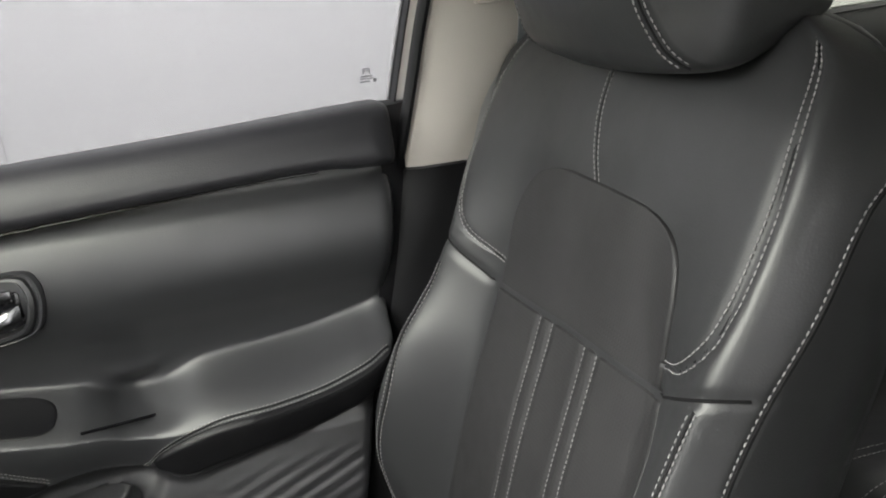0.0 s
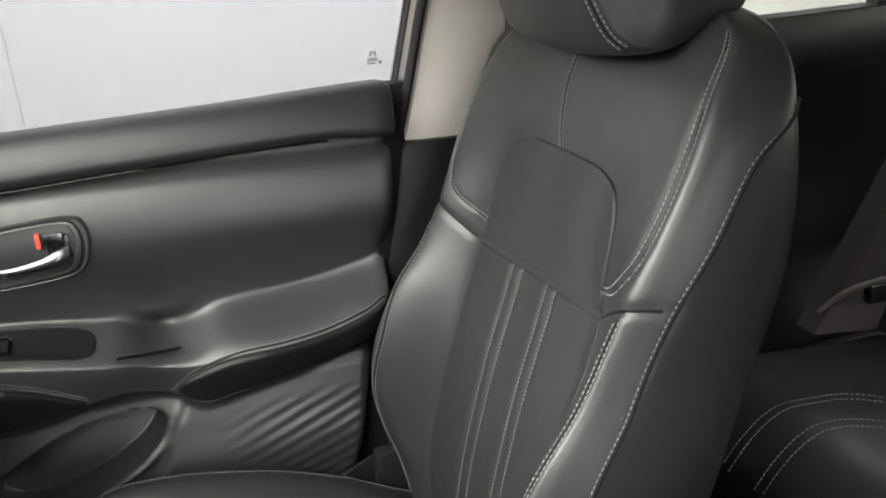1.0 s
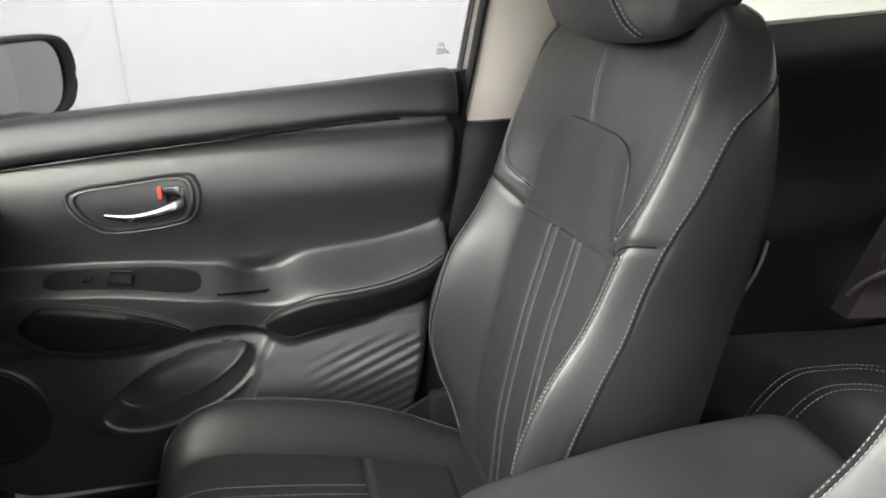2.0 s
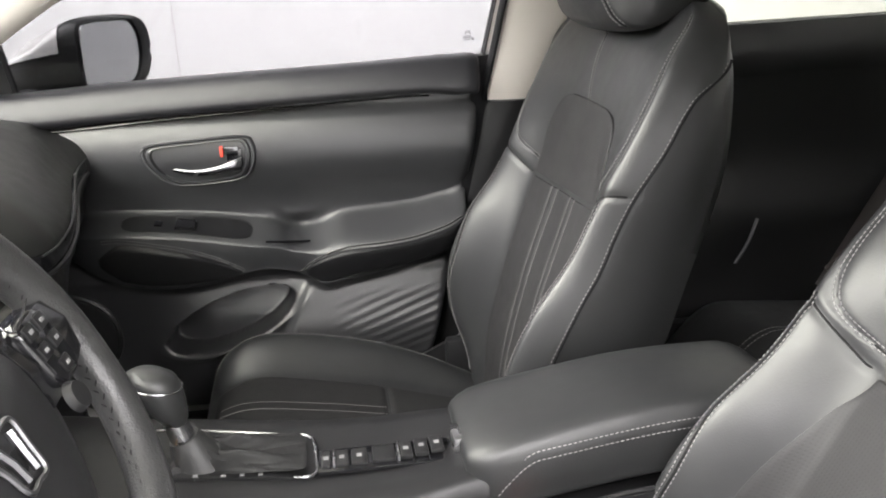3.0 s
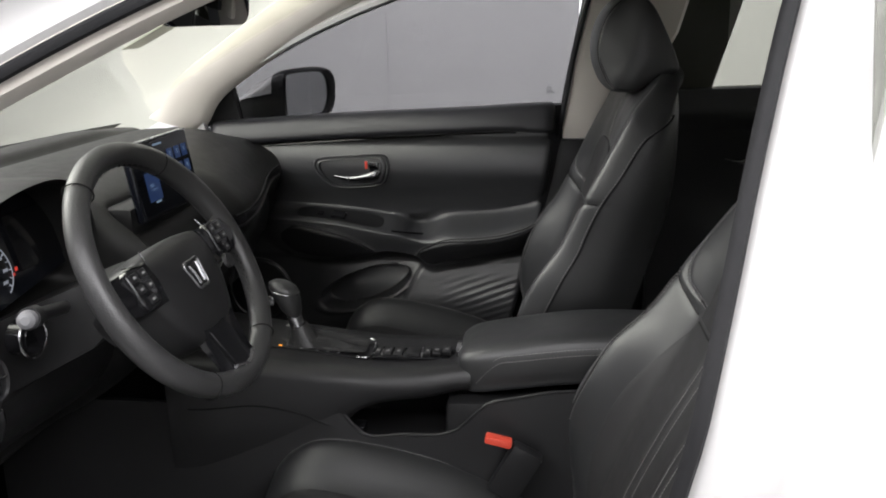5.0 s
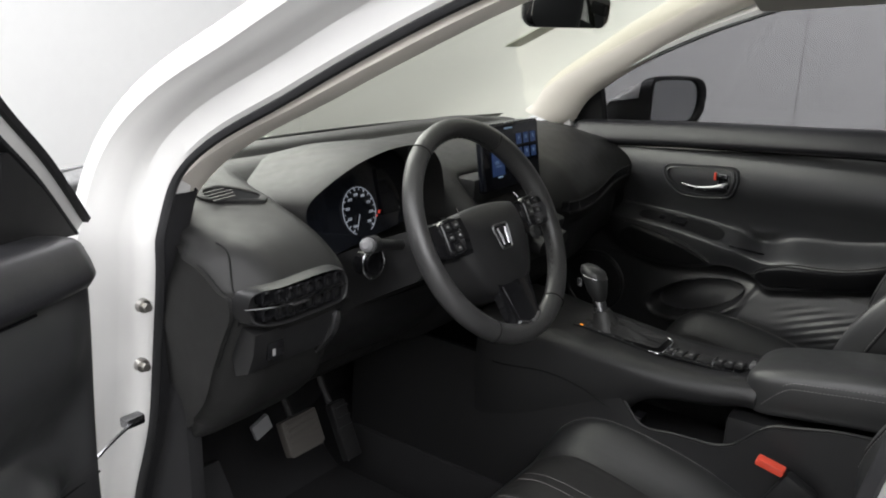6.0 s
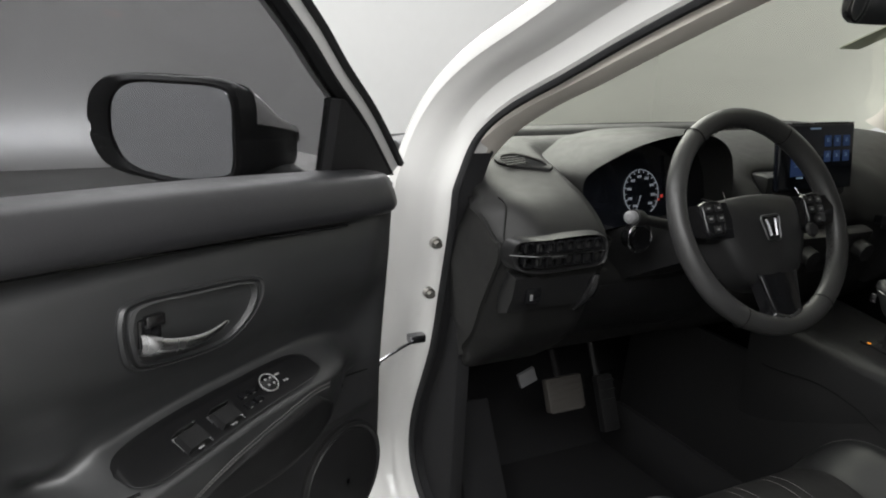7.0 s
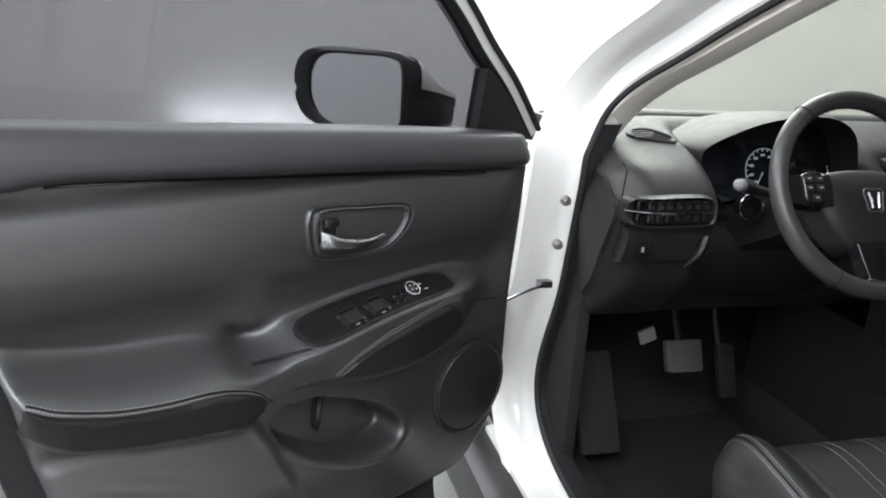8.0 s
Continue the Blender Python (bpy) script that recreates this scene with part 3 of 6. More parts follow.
def front_seat(name, m, back_at, cushion_at, label, mirror=1, tilt=15.0, skew=0.075, shift=0.0, wing_in=WING_IN):
    seat = thing(name, m, label, "car seat", "front seats")
    bx, bz = back_at
    sn, cs = math.sin(radians(tilt)), math.cos(radians(tilt))
    bx, bz = bx + (0.2588 - sn) * 0.05, bz + (0.9659 - cs) * 0.05
    # backrest frame: width, stand-out, height along the reclined back
    P = lambda w, d, s: (bx + sn * s - cs * d, mirror * w, bz + cs * s + sn * d)
    front = lambda w, s: back_face(w, s, skew, wing_in)
    rings = []
    qs = np.sin(np.linspace(-math.pi / 2, math.pi / 2, 61))
    for s in list(np.linspace(-0.46, -0.042, 36)) + list(np.linspace(-0.034, 0.118, 78)) + list(np.linspace(0.126, 0.262, 24)) + [0.272, 0.284, 0.295, 0.305, 0.314, 0.322, 0.328, 0.332]:
        Wo, Wi = seat_half(s, 1), seat_half(s, -1)
        ring = [P(q * (Wo if q > 0 else Wi), front(q * (Wo if q > 0 else Wi), s), s) for q in qs]
        db, do, di = ramp(s, BACK), front(Wo, s), front(-Wi, s)
        for k in range(1, 8):
            f = k / 8
            ring.append(P(Wo * (1 + 0.012 * math.sin(math.pi * f)) - 0.02 * f ** 4, do + (db - do) * f, s))
        for q in np.linspace(0.93, -0.93, 13):
            ring.append(P(q * (Wo if q > 0 else Wi), db - 0.012 * (1 - q * q), s))
        for k in range(7, 0, -1):
            f = k / 8
            ring.append(P(-Wi * (1 + 0.012 * math.sin(math.pi * f)) + 0.02 * f ** 4, di + (db - di) * f, s))
        rings.append(ring)
    back = part("backrest", loft(rings), LEATHER, seat, "black leather backrest with grey double stitching", sharp=60)
    lift = lambda w, s, h: P(w, front(w, s) + h, s)

    CHANNELS = (0.033, 0.056, -0.033, -0.056)

    def panel(lo, hi, h):
        def fn(u, v):
            s = lo + (hi - lo) * (math.sin(v * math.pi / 2) if lo > -0.1 else v)
            w = (2 * u - 1) * insert_half(min(s, ARCH_TOP * 0.9999), 2 * u - 1)
            near = v if lo < -0.1 else 1 - v
            edge = abs(2 * u - 1)
            e = min(1, (1 - edge) / 0.045, abs(s - lo) / 0.0035 + 0.001, abs(hi - s) / 0.0035 + 0.001)
            groove = 0.0
            if lo < -0.1:
                for c in CHANNELS:
                    groove += 0.0022 * math.exp(-((w - c * (1 - 0.24 * s)) / 0.0042) ** 2)
            s += yoke(w + shift, skew) * near ** 2
            return lift(w + shift, s, h * math.sqrt(max(0.0, 1 - (1 - e) ** 2)) - 0.004 - groove)
        return sheet(fn, 120, 80, (0.012, 0, -0.003))
    part("shoulder_panel", panel(0.0006, 0.1508, 0.0075), INSERT, back, "perforated black leather panel", uv=(1, 2))
    part("back_insert", panel(-0.44, -0.0006, 0.006), INSERT, back, "perforated black leather insert", uv=(1, 2))
    # pulled channels and their stitches
    rows = []
    for w0 in CHANNELS:
        line = [(w0 * (1 + 0.10 * k), -0.006 - 0.42 * k) for k in np.linspace(0, 1, 40)]
        rows.append(stitches([lift(a + shift, b + yoke(a + shift, skew) * max(0, 1 + b / 0.44) ** 2, 0.0008) for a, b in line], 0.0034, 0.0022, 0.0010))
    for side in (-1, 1):
        for off in (-0.0062, 0.0020):
            rows.append(stitches([lift(side * (w + off * 0.9), s - off * 0.5, 0.0006) for w, s in (wing_in if side < 0 else WING)], 0.0042, 0.0016, 0.0012))
        edge = [((0.875 if side < 0 else 0.865) + 0.03 * ease(0.0, 0.10, abs(s + 0.20)), s) for s in np.linspace(-0.43, 0.044 if side < 0 else -0.012, 60)]
        for off in (-0.012, 0.012):
            rows.append(stitches([lift(side * (q + off) * seat_half(s, side), s, 0.0012) for q, s in edge], 0.0038, 0.0022, 0.0011))
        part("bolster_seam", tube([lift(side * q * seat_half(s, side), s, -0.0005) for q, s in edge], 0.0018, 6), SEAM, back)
        up = [(s, ramp(s, {-0.40: -0.02, -0.34: 0.012, -0.28: 0.038, -0.2: 0.052, -0.1: 0.038, -0.04: 0.024, 0.015: 0.018, 0.067: 0.009, 0.12: -0.008, 0.195: -0.029, 0.253: -0.066})) for s in np.linspace(-0.38, 0.253, 80)]
        rim = [P(side * (seat_half(s, side) * 1.003 + 0.0008), d, s) for s, d in up]
        rows.append(stitches(rim, 0.0038, 0.0022, 0.001))
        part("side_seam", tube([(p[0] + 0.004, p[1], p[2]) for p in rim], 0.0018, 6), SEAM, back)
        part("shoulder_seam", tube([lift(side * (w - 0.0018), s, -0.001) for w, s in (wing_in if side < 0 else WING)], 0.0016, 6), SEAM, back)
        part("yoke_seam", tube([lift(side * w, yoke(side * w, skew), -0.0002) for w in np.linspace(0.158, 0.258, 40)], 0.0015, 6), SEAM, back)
    mid = cr([(0.006, 0.150), (0.020, 0.175), (0.033, 0.215), (0.038, 0.262)] if mirror > 0 else [(0.012, 0.150), (0.010, 0.175), (0.006, 0.215), (0.002, 0.262)], 20)
    for off in (-0.0035, 0.0035):
        rows.append(stitches([lift(w + off, s, 0.0008) for w, s in mid], 0.0040, 0.0014, 0.0010))
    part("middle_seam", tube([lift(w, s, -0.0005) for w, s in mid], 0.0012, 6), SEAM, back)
    part("stitching", joined(*rows), THREAD, back, "grey stitching", "stuff")
    # headrest
    prof = soft_outline([(0.252, 0.026), (0.259, 0.050), (0.276, 0.068), (0.303, 0.086), (0.34, 0.098), (0.385, 0.097), (0.425, 0.078), (0.442, 0.045), (0.430, 0.012), (0.385, -0.032), (0.342, -0.066), (0.322, -0.070), (0.292, -0.040), (0.262, -0.008)], 72)
    c = prof.mean(0)
    hr = []
    def pillow(w, s, d, h=0.0, g=0.0):
        g = g or 0.90 + 0.10 * ((1 - abs(w) ** 16.0) ** 0.5 if abs(w) < 1 else 0.02)
        wide = 0.146 - 0.030 * ease(0.0, 0.10, c[1] + (d - c[1]) * g)
        return P(w * wide, c[1] + (d - c[1]) * g + h - 0.010 * w * w * g * ease(0.02, 0.09, d), c[0] + (s - c[0]) * g + 0.012 * w * w * g * (1 - ease(0.25, 0.33, s)))
    for w in list(np.sin(np.linspace(-math.pi / 2, math.pi / 2, 61))):
        hr.append([pillow(w, s, d) for s, d in prof])
    for w, g in ((1.02, 0.84), (1.035, 0.72), (1.05, 0.45), (1.055, 0.15)):
        hr.append([pillow(w, s, d, 0.0, g) for s, d in prof])
        hr.insert(0, [pillow(-w, s, d, 0.0, g) for s, d in prof])
    head = part("headrest", loft(hr), LEATHER, seat, "padded black leather headrest with stitched seams", sharp=70)
    hrows = []
    for side in (-1, 1):
        for dw in (0.90, 0.97):
            line = [q for q in prof[2:30]]
            hrows.append(stitches([pillow(side * dw, s - 0.0006, d, 0.0006) for s, d in line], 0.0042, 0.0016, 0.0012))
        part("headrest_seam", tube([pillow(side * 0.935, s, d, -0.0004) for s, d in prof[1:32]], 0.0014, 6), SEAM, head)
    part("headrest_stitching", joined(*hrows), THREAD, head, "grey stitching", "stuff")
    for w in (-0.07, 0.07):
        part("headrest_post", tube([P(w, -0.035, 0.28), P(w, -0.01, 0.36)], 0.006, 10), CHROME, seat)
    # cushion, running forwards
    cx, cz = cushion_at
    top = {0.0: -0.075, 0.02: -0.028, 0.05: -0.004, 0.10: 0.008, 0.18: 0.0, 0.30: -0.020, 0.42: -0.045, 0.56: -0.075}
    ridge = {0.0: -0.01, 0.02: 0.02, 0.06: 0.038, 0.14: 0.050, 0.25: 0.050, 0.38: 0.040, 0.50: 0.015, 0.56: 0.0}
    width = {0.0: 0.215, 0.03: 0.245, 0.10: 0.264, 0.30: 0.268, 0.56: 0.25}

    def cush(w, x):
        q = abs(w) / ramp(x, width)
        return ramp(x, top) + ramp(x, ridge) * ease(0.50, 0.86, q) - 0.05 * max(0, (q - 0.86) / 0.14) ** 2

    rings = []
    for x in [0.0, 0.006, 0.014] + list(np.linspace(0.025, 0.56, 42)):
        W = ramp(x, width)
        ring = [(cx + x, q * W, cz + cush(q * W, x)) for q in np.sin(np.linspace(-math.pi / 2, math.pi / 2, 45))]
        low = -0.16 if x > 0.03 else -0.12
        ring += [(cx + x + 0.004, W * 1.005, cz + ramp(x, top) - 0.05), (cx + x + 0.01, W * 0.98, cz + low), (cx + x + 0.01, -W * 0.98, cz + low), (cx + x + 0.004, -W * 1.005, cz + ramp(x, top) - 0.05)]
        rings.append(ring)
    cushion = part("seat_cushion", loft(rings), LEATHER, seat, "black leather seat cushion", sharp=60)
    iw = {0.03: 0.13, 0.10: 0.150, 0.30: 0.142, 0.46: 0.125}

    def ins(u, v):
        x = 0.035 + 0.445 * v
        w = (2 * u - 1) * ramp(x, iw)
        e = min(1, (1 - abs(2 * u - 1)) / 0.05, (v + 0.002) / 0.03, (1.002 - v) / 0.03)
        cut = 0.005 * math.exp(-((x - 0.34) / 0.004) ** 2)
        return (cx + x, w, cz + cush(w, x) + 0.007 * math.sqrt(max(0.0, 1 - (1 - e) ** 2)) - 0.004 - cut)
    part("cushion_insert", sheet(ins, 40, 60, (0, 0, -0.012)), INSERT, cushion, "perforated black leather insert", uv=(0, 1))
    crow = []
    for w0 in (0.033, 0.056, -0.033, -0.056):
        crow.append(stitches([(cx + x, w0, cz + cush(w0, x) + 0.0042) for x in np.linspace(0.05, 0.335, 30)]))
    for side in (-1, 1):
        e = [(ramp(x, width) * 0.90, x) for x in np.linspace(0.012, 0.53, 50)]
        part("cushion_seam", tube([(cx + x, side * w, cz + cush(w, x)) for w, x in e], 0.0018, 6), SEAM, cushion)
        for off in (-0.006, 0.006):
            crow.append(stitches([(cx + x, side * (w + off), cz + cush(w + off, x) + 0.001) for w, x in e], 0.0038, 0.0022, 0.0011))
    part("cushion_stitching", joined(*crow), THREAD, cushion, "grey stitching", "stuff")
    for side in (-1, 1):
        part("seat_side_cover", loft([[(cx + x, side * (0.262 + b), cz - 0.17 + h * (0.10 + 0.10 * ease(0.3, 0.6, x))) for b, h in ((0, 0), (0.018, 0.1), (0.02, 0.8), (0.008, 1.0), (0, 1.0))] for x in np.linspace(0.10, 0.66, 14)]), PLASTIC, seat)
        part("seat_rail", box((cx + 0.32, side * 0.19, cz - 0.215), (0.50, 0.04, 0.05), 0.006), DARK_CHROME, seat)
    part("seat_frame", box((cx + 0.32, 0, cz - 0.165), (0.42, 0.42, 0.05), 0.01), PLASTIC, seat)
    part("hinge_cover", box((bx - 0.115, 0.262, bz - 0.42), (0.09, 0.03, 0.10), 0.012), PLASTIC, seat)
    return seat


front_seat("front_seat", pose(0.60, 0.375, 0.30), (0.361, 0.663), (-0.27, 0.292), "black leather front passenger seat with grey stitching", shift=-0.010)
front_seat("front_seat", pose(0.70, -0.35, 0.30), (0.410, 0.625), (-0.325, 0.292), "black leather driver seat set far back, with grey stitching", -1, tilt=23.0, skew=-0.01, shift=0.010, wing_in=WING_DRIVER)


# ---- rear bench ----
bench = thing("rear_bench", pose(1.70, 0, 0.36), "black leather rear bench seat with curved grey stitching", "rear seat")


def bench_top(w, x):
    q = abs(abs(w) - 0.33) / 0.30
    return 0.30 + 0.035 * math.cos(min(1, q) * math.pi) * 0.5 - 0.03 * ease(0.0, 0.5, x) - 0.09 * max(0, 1 - x / 0.11) ** 2 - 0.05 * max(0, (abs(w) - 0.60) / 0.06) ** 2


part("rear_cushion", loft([[(-0.42 + x, w, bench_top(w, x)) for w in np.linspace(-0.65, 0.65, 61)] + [(-0.42 + x, 0.66, -0.05), (-0.42 + x, -0.66, -0.05)] for x in np.linspace(0, 0.5, 26)]), LEATHER, bench, "black leather cushion", sharp=60)
for cy in (0.21, -0.21):
    rows = []
    for r in (0.120, 0.136, 0.190, 0.206):
        path = []
        back_x = 0.14 + 0.85 * r
        for a in np.linspace(-1, 1, 70):
            th = min(1.0, abs(a) / 0.6) * math.pi / 2
            w = cy + r * np.sign(a) * math.sin(th)
            x = back_x - 0.13 * (1 - math.cos(th)) - (back_x - 0.13) * max(0, abs(a) - 0.6) / 0.4
            path.append((-0.42 + x, w, bench_top(w, x) + 0.001))
        rows.append(stitches(path, 0.005, 0.003, 0.0013))
    part("rear_stitching", joined(*rows), THREAD, bench, "grey stitching", "stuff")


def bench_back(u, v):
    w = -0.65 + 1.3 * u
    q = abs(abs(w) - 0.33) / 0.3
    return (0.05 + 0.20 * v - 0.03 * math.cos(min(1, q) * math.pi) * 0.6, w, 0.26 + 0.58 * v)


part("rear_backrest", sheet(bench_back, 60, 24, (0.14, 0, 0.0)), LEATHER, bench, "black leather backrest", sharp=60)
for cy in (0.33, -0.33):
    part("rear_headrest", loft([[(0.24 + d * g, cy + w, 0.93 + s * g) for d, s in soft_outline([(-0.05, -0.07), (-0.06, 0.0), (-0.045, 0.07), (0.02, 0.08), (0.04, 0.0), (0.02, -0.07)], 24)] for w, g in zip(np.linspace(-0.13, 0.13, 13), (0.5, 0.85, 0.96, 1, 1, 1, 1, 1, 1, 1, 0.96, 0.85, 0.5))]), LEATHER, bench)
part("rear_buckle", box((-0.02, 0.14, 0.33), (0.05, 0.025, 0.07), 0.006), PLASTIC, bench)

# front seat belts hanging along the centre pillars
for s, y in ((1, 0.64), (-1, -0.64)):
    belt = thing("seat_belt", pose(1.05 if s > 0 else 1.13, s * 0.60, 0.45), "grey woven seat belt hanging beside the centre pillar", "seat belt", "front seat belts")
    line = cr([(0.0, s * 0.0, 0.86), (0.012, s * 0.045, 0.74), (-0.01, s * 0.075, 0.5), (-0.06, s * 0.085, 0.02)], 14)
    part("webbing", loft([[(p[0] - 0.023, p[1], p[2]), (p[0] + 0.023, p[1], p[2]), (p[0] + 0.023, p[1] + s * 0.002, p[2]), (p[0] - 0.023, p[1] + s * 0.002, p[2])] for p in line]), BELT, belt)
    part("guide", box((0.0, s * 0.008, 0.845), (0.075, 0.014, 0.035), 0.005), PLASTIC, belt)
# buckle beside the driver cushion
buckle = thing("seat_belt_buckle", pose(0.815, -0.155, 0.60), "black seat belt buckle with a red button", "buckle")
part("buckle_body", box((0.012, 0, 0.028), (0.056, 0.026, 0.10), 0.008, pose(0, 0, 0, 0, 28, 0)), PLASTIC, buckle)
part("button", box((-0.016, -0.001, 0.086), (0.046, 0.020, 0.014), 0.0045, pose(0, 0, 0, 0, 12, 0)), RED, buckle, "red release button")

# ---- front doors: X runs rearwards along the door, o stands out into the cabin, z up ----
Z_BACK = {0.05: 0.872, 0.12: 0.884, 0.20: 0.884, 0.35: 0.872, 0.44: 0.858, 0.468: 0.853, 0.488: 0.842, 0.505: 0.832, 0.54: 0.825, 0.57: 0.828, 0.60: 0.835, 0.65: 0.840, 0.70: 0.843, 0.752: 0.850, 0.815: 0.865, 0.87: 0.880}
Z_EDGE = {0.05: 0.835, 0.12: 0.850, 0.20: 0.853, 0.32: 0.842, 0.44: 0.820, 0.485: 0.812, 0.52: 0.800, 0.56: 0.796, 0.62: 0.804, 0.69: 0.809, 0.752: 0.817, 0.815: 0.833, 0.87: 0.850}
Z_LOW = {0.05: 0.815, 0.10: 0.802, 0.16: 0.766, 0.25: 0.742, 0.35: 0.744, 0.45: 0.765, 0.52: 0.752, 0.566: 0.729, 0.612: 0.735, 0.685: 0.748, 0.747: 0.759, 0.805: 0.776, 0.87: 0.812}
SHELF = {0.0: 0.0, 0.06: 0.012, 0.12: 0.045, 0.18: 0.064, 0.44: 0.066, 0.52: 0.054, 0.58: 0.066, 0.66: 0.074, 0.80: 0.070, 0.86: 0.058}
SKIN = {0.44: 0.012, 0.50: 0.026, 0.56: 0.041, 0.62: 0.044, 0.68: 0.028, 0.74: 0.010, 0.80: 0.0, 0.86: -0.014, 0.90: -0.006, 0.935: 0.010, 0.97: 0.020, 1.005: 0.019, 1.04: 0.009, 1.07: -0.008}
GLASS_Z = {-0.1: 1.100, 0.03: 1.106, 0.28: 1.122, 0.63: 1.137, 0.92: 1.150}
PAD_Z = {-0.05: 1.046, 0.1: 1.049, 0.28: 1.060, 0.5: 1.071, 0.74: 1.082, 0.80: 1.082, 0.83: 1.078, 0.9: 1.078}


PAD_SEAM = {0.155: 0.838, 0.20: 0.840, 0.25: 0.832, 0.32: 0.815, 0.37: 0.796, 0.413: 0.768, 0.425: 0.760}
ARM_SEAM = {0.522: 0.750, 0.546: 0.772, 0.577: 0.790, 0.623: 0.803, 0.692: 0.808, 0.752: 0.816, 0.815: 0.833, 0.85: 0.846}


def card(x, z):
    """Stand-out of the door's inner panel."""
    o = ramp(z, SKIN)
    if z < 0.74:
        o = 0.010 + (o - 0.010) * ease(0.14, 0.34, x)
    zb, ze, zl, dp = ramp(x, Z_BACK), ramp(x, Z_EDGE), ramp(x, Z_LOW), ramp(x, SHELF)
    if z > ze:
        zb += 0.022 * ease(0.50, 0.62, x)
        led = dp * (1 - ease(ze - 0.004, zb, z)) if z < zb else 0.0
    elif z > zl:
        led = dp * (0.74 + 0.26 * ease(zl, ze, z) ** 0.7)
    else:
        led = dp * (0.22 * ease(zl - 0.03, zl, z) + 0.50 * ease(zl - 0.010, zl, z))
    # pull cup between the switch panel and the armrest
    led -= 0.024 * math.exp(-((x - 0.530) / 0.034) ** 2) * ease(ze + 0.002, ze + 0.018, z) * (1 - ease(zb, zb + 0.03, z))
    o = o * (1 - 0.8 * min(1, max(0, led) / 0.05)) + led
    # map pocket
    e = ((x - 0.378) / 0.130) ** 2 + ((z - 0.652 - 0.32 * (x - 0.378)) / 0.052) ** 2
    o -= 0.066 * (1 - ease(0.78, 1.0, e))
    o += 0.005 * math.exp(-((e - 1.22) / 0.24) ** 2) * (1 - ease(0.60, 0.70, z - 0.3 * (x - 0.375)))
    # the rear lower panel stands proud of the pocket, along a slanting edge
    o += 0.010 * (ease(0.0, 0.022, x - 0.535 - 0.50 * (z - 0.735)) - 0.5) * (1 - ease(0.725, 0.745, z))
    # pressed waves low down behind the pocket
    wave = ease(0.52, 0.60, x) * ease(0.52, 0.56, z) * (1 - ease(0.69, 0.73, z + 0.02))
    o += 0.0006 * wave * math.sin((z - 0.36 * x) * 2 * math.pi / 0.019) * ease(0.55, 0.70, x)
    return o


def card_left(z):
    return ramp(z, {0.455: 0.16, 0.463: 0.10, 0.475: 0.065, 0.50: 0.03, 0.56: -0.015, 0.64: -0.03, 0.80: -0.03, 1.07: -0.045})


def card_right(z):
    return ramp(z, {0.455: 0.745, 0.535: 0.772, 0.73: 0.822, 0.87: 0.856, 1.07: 0.882})


def glass_o(z):
    return -0.058 + (z - 1.12) * 0.30


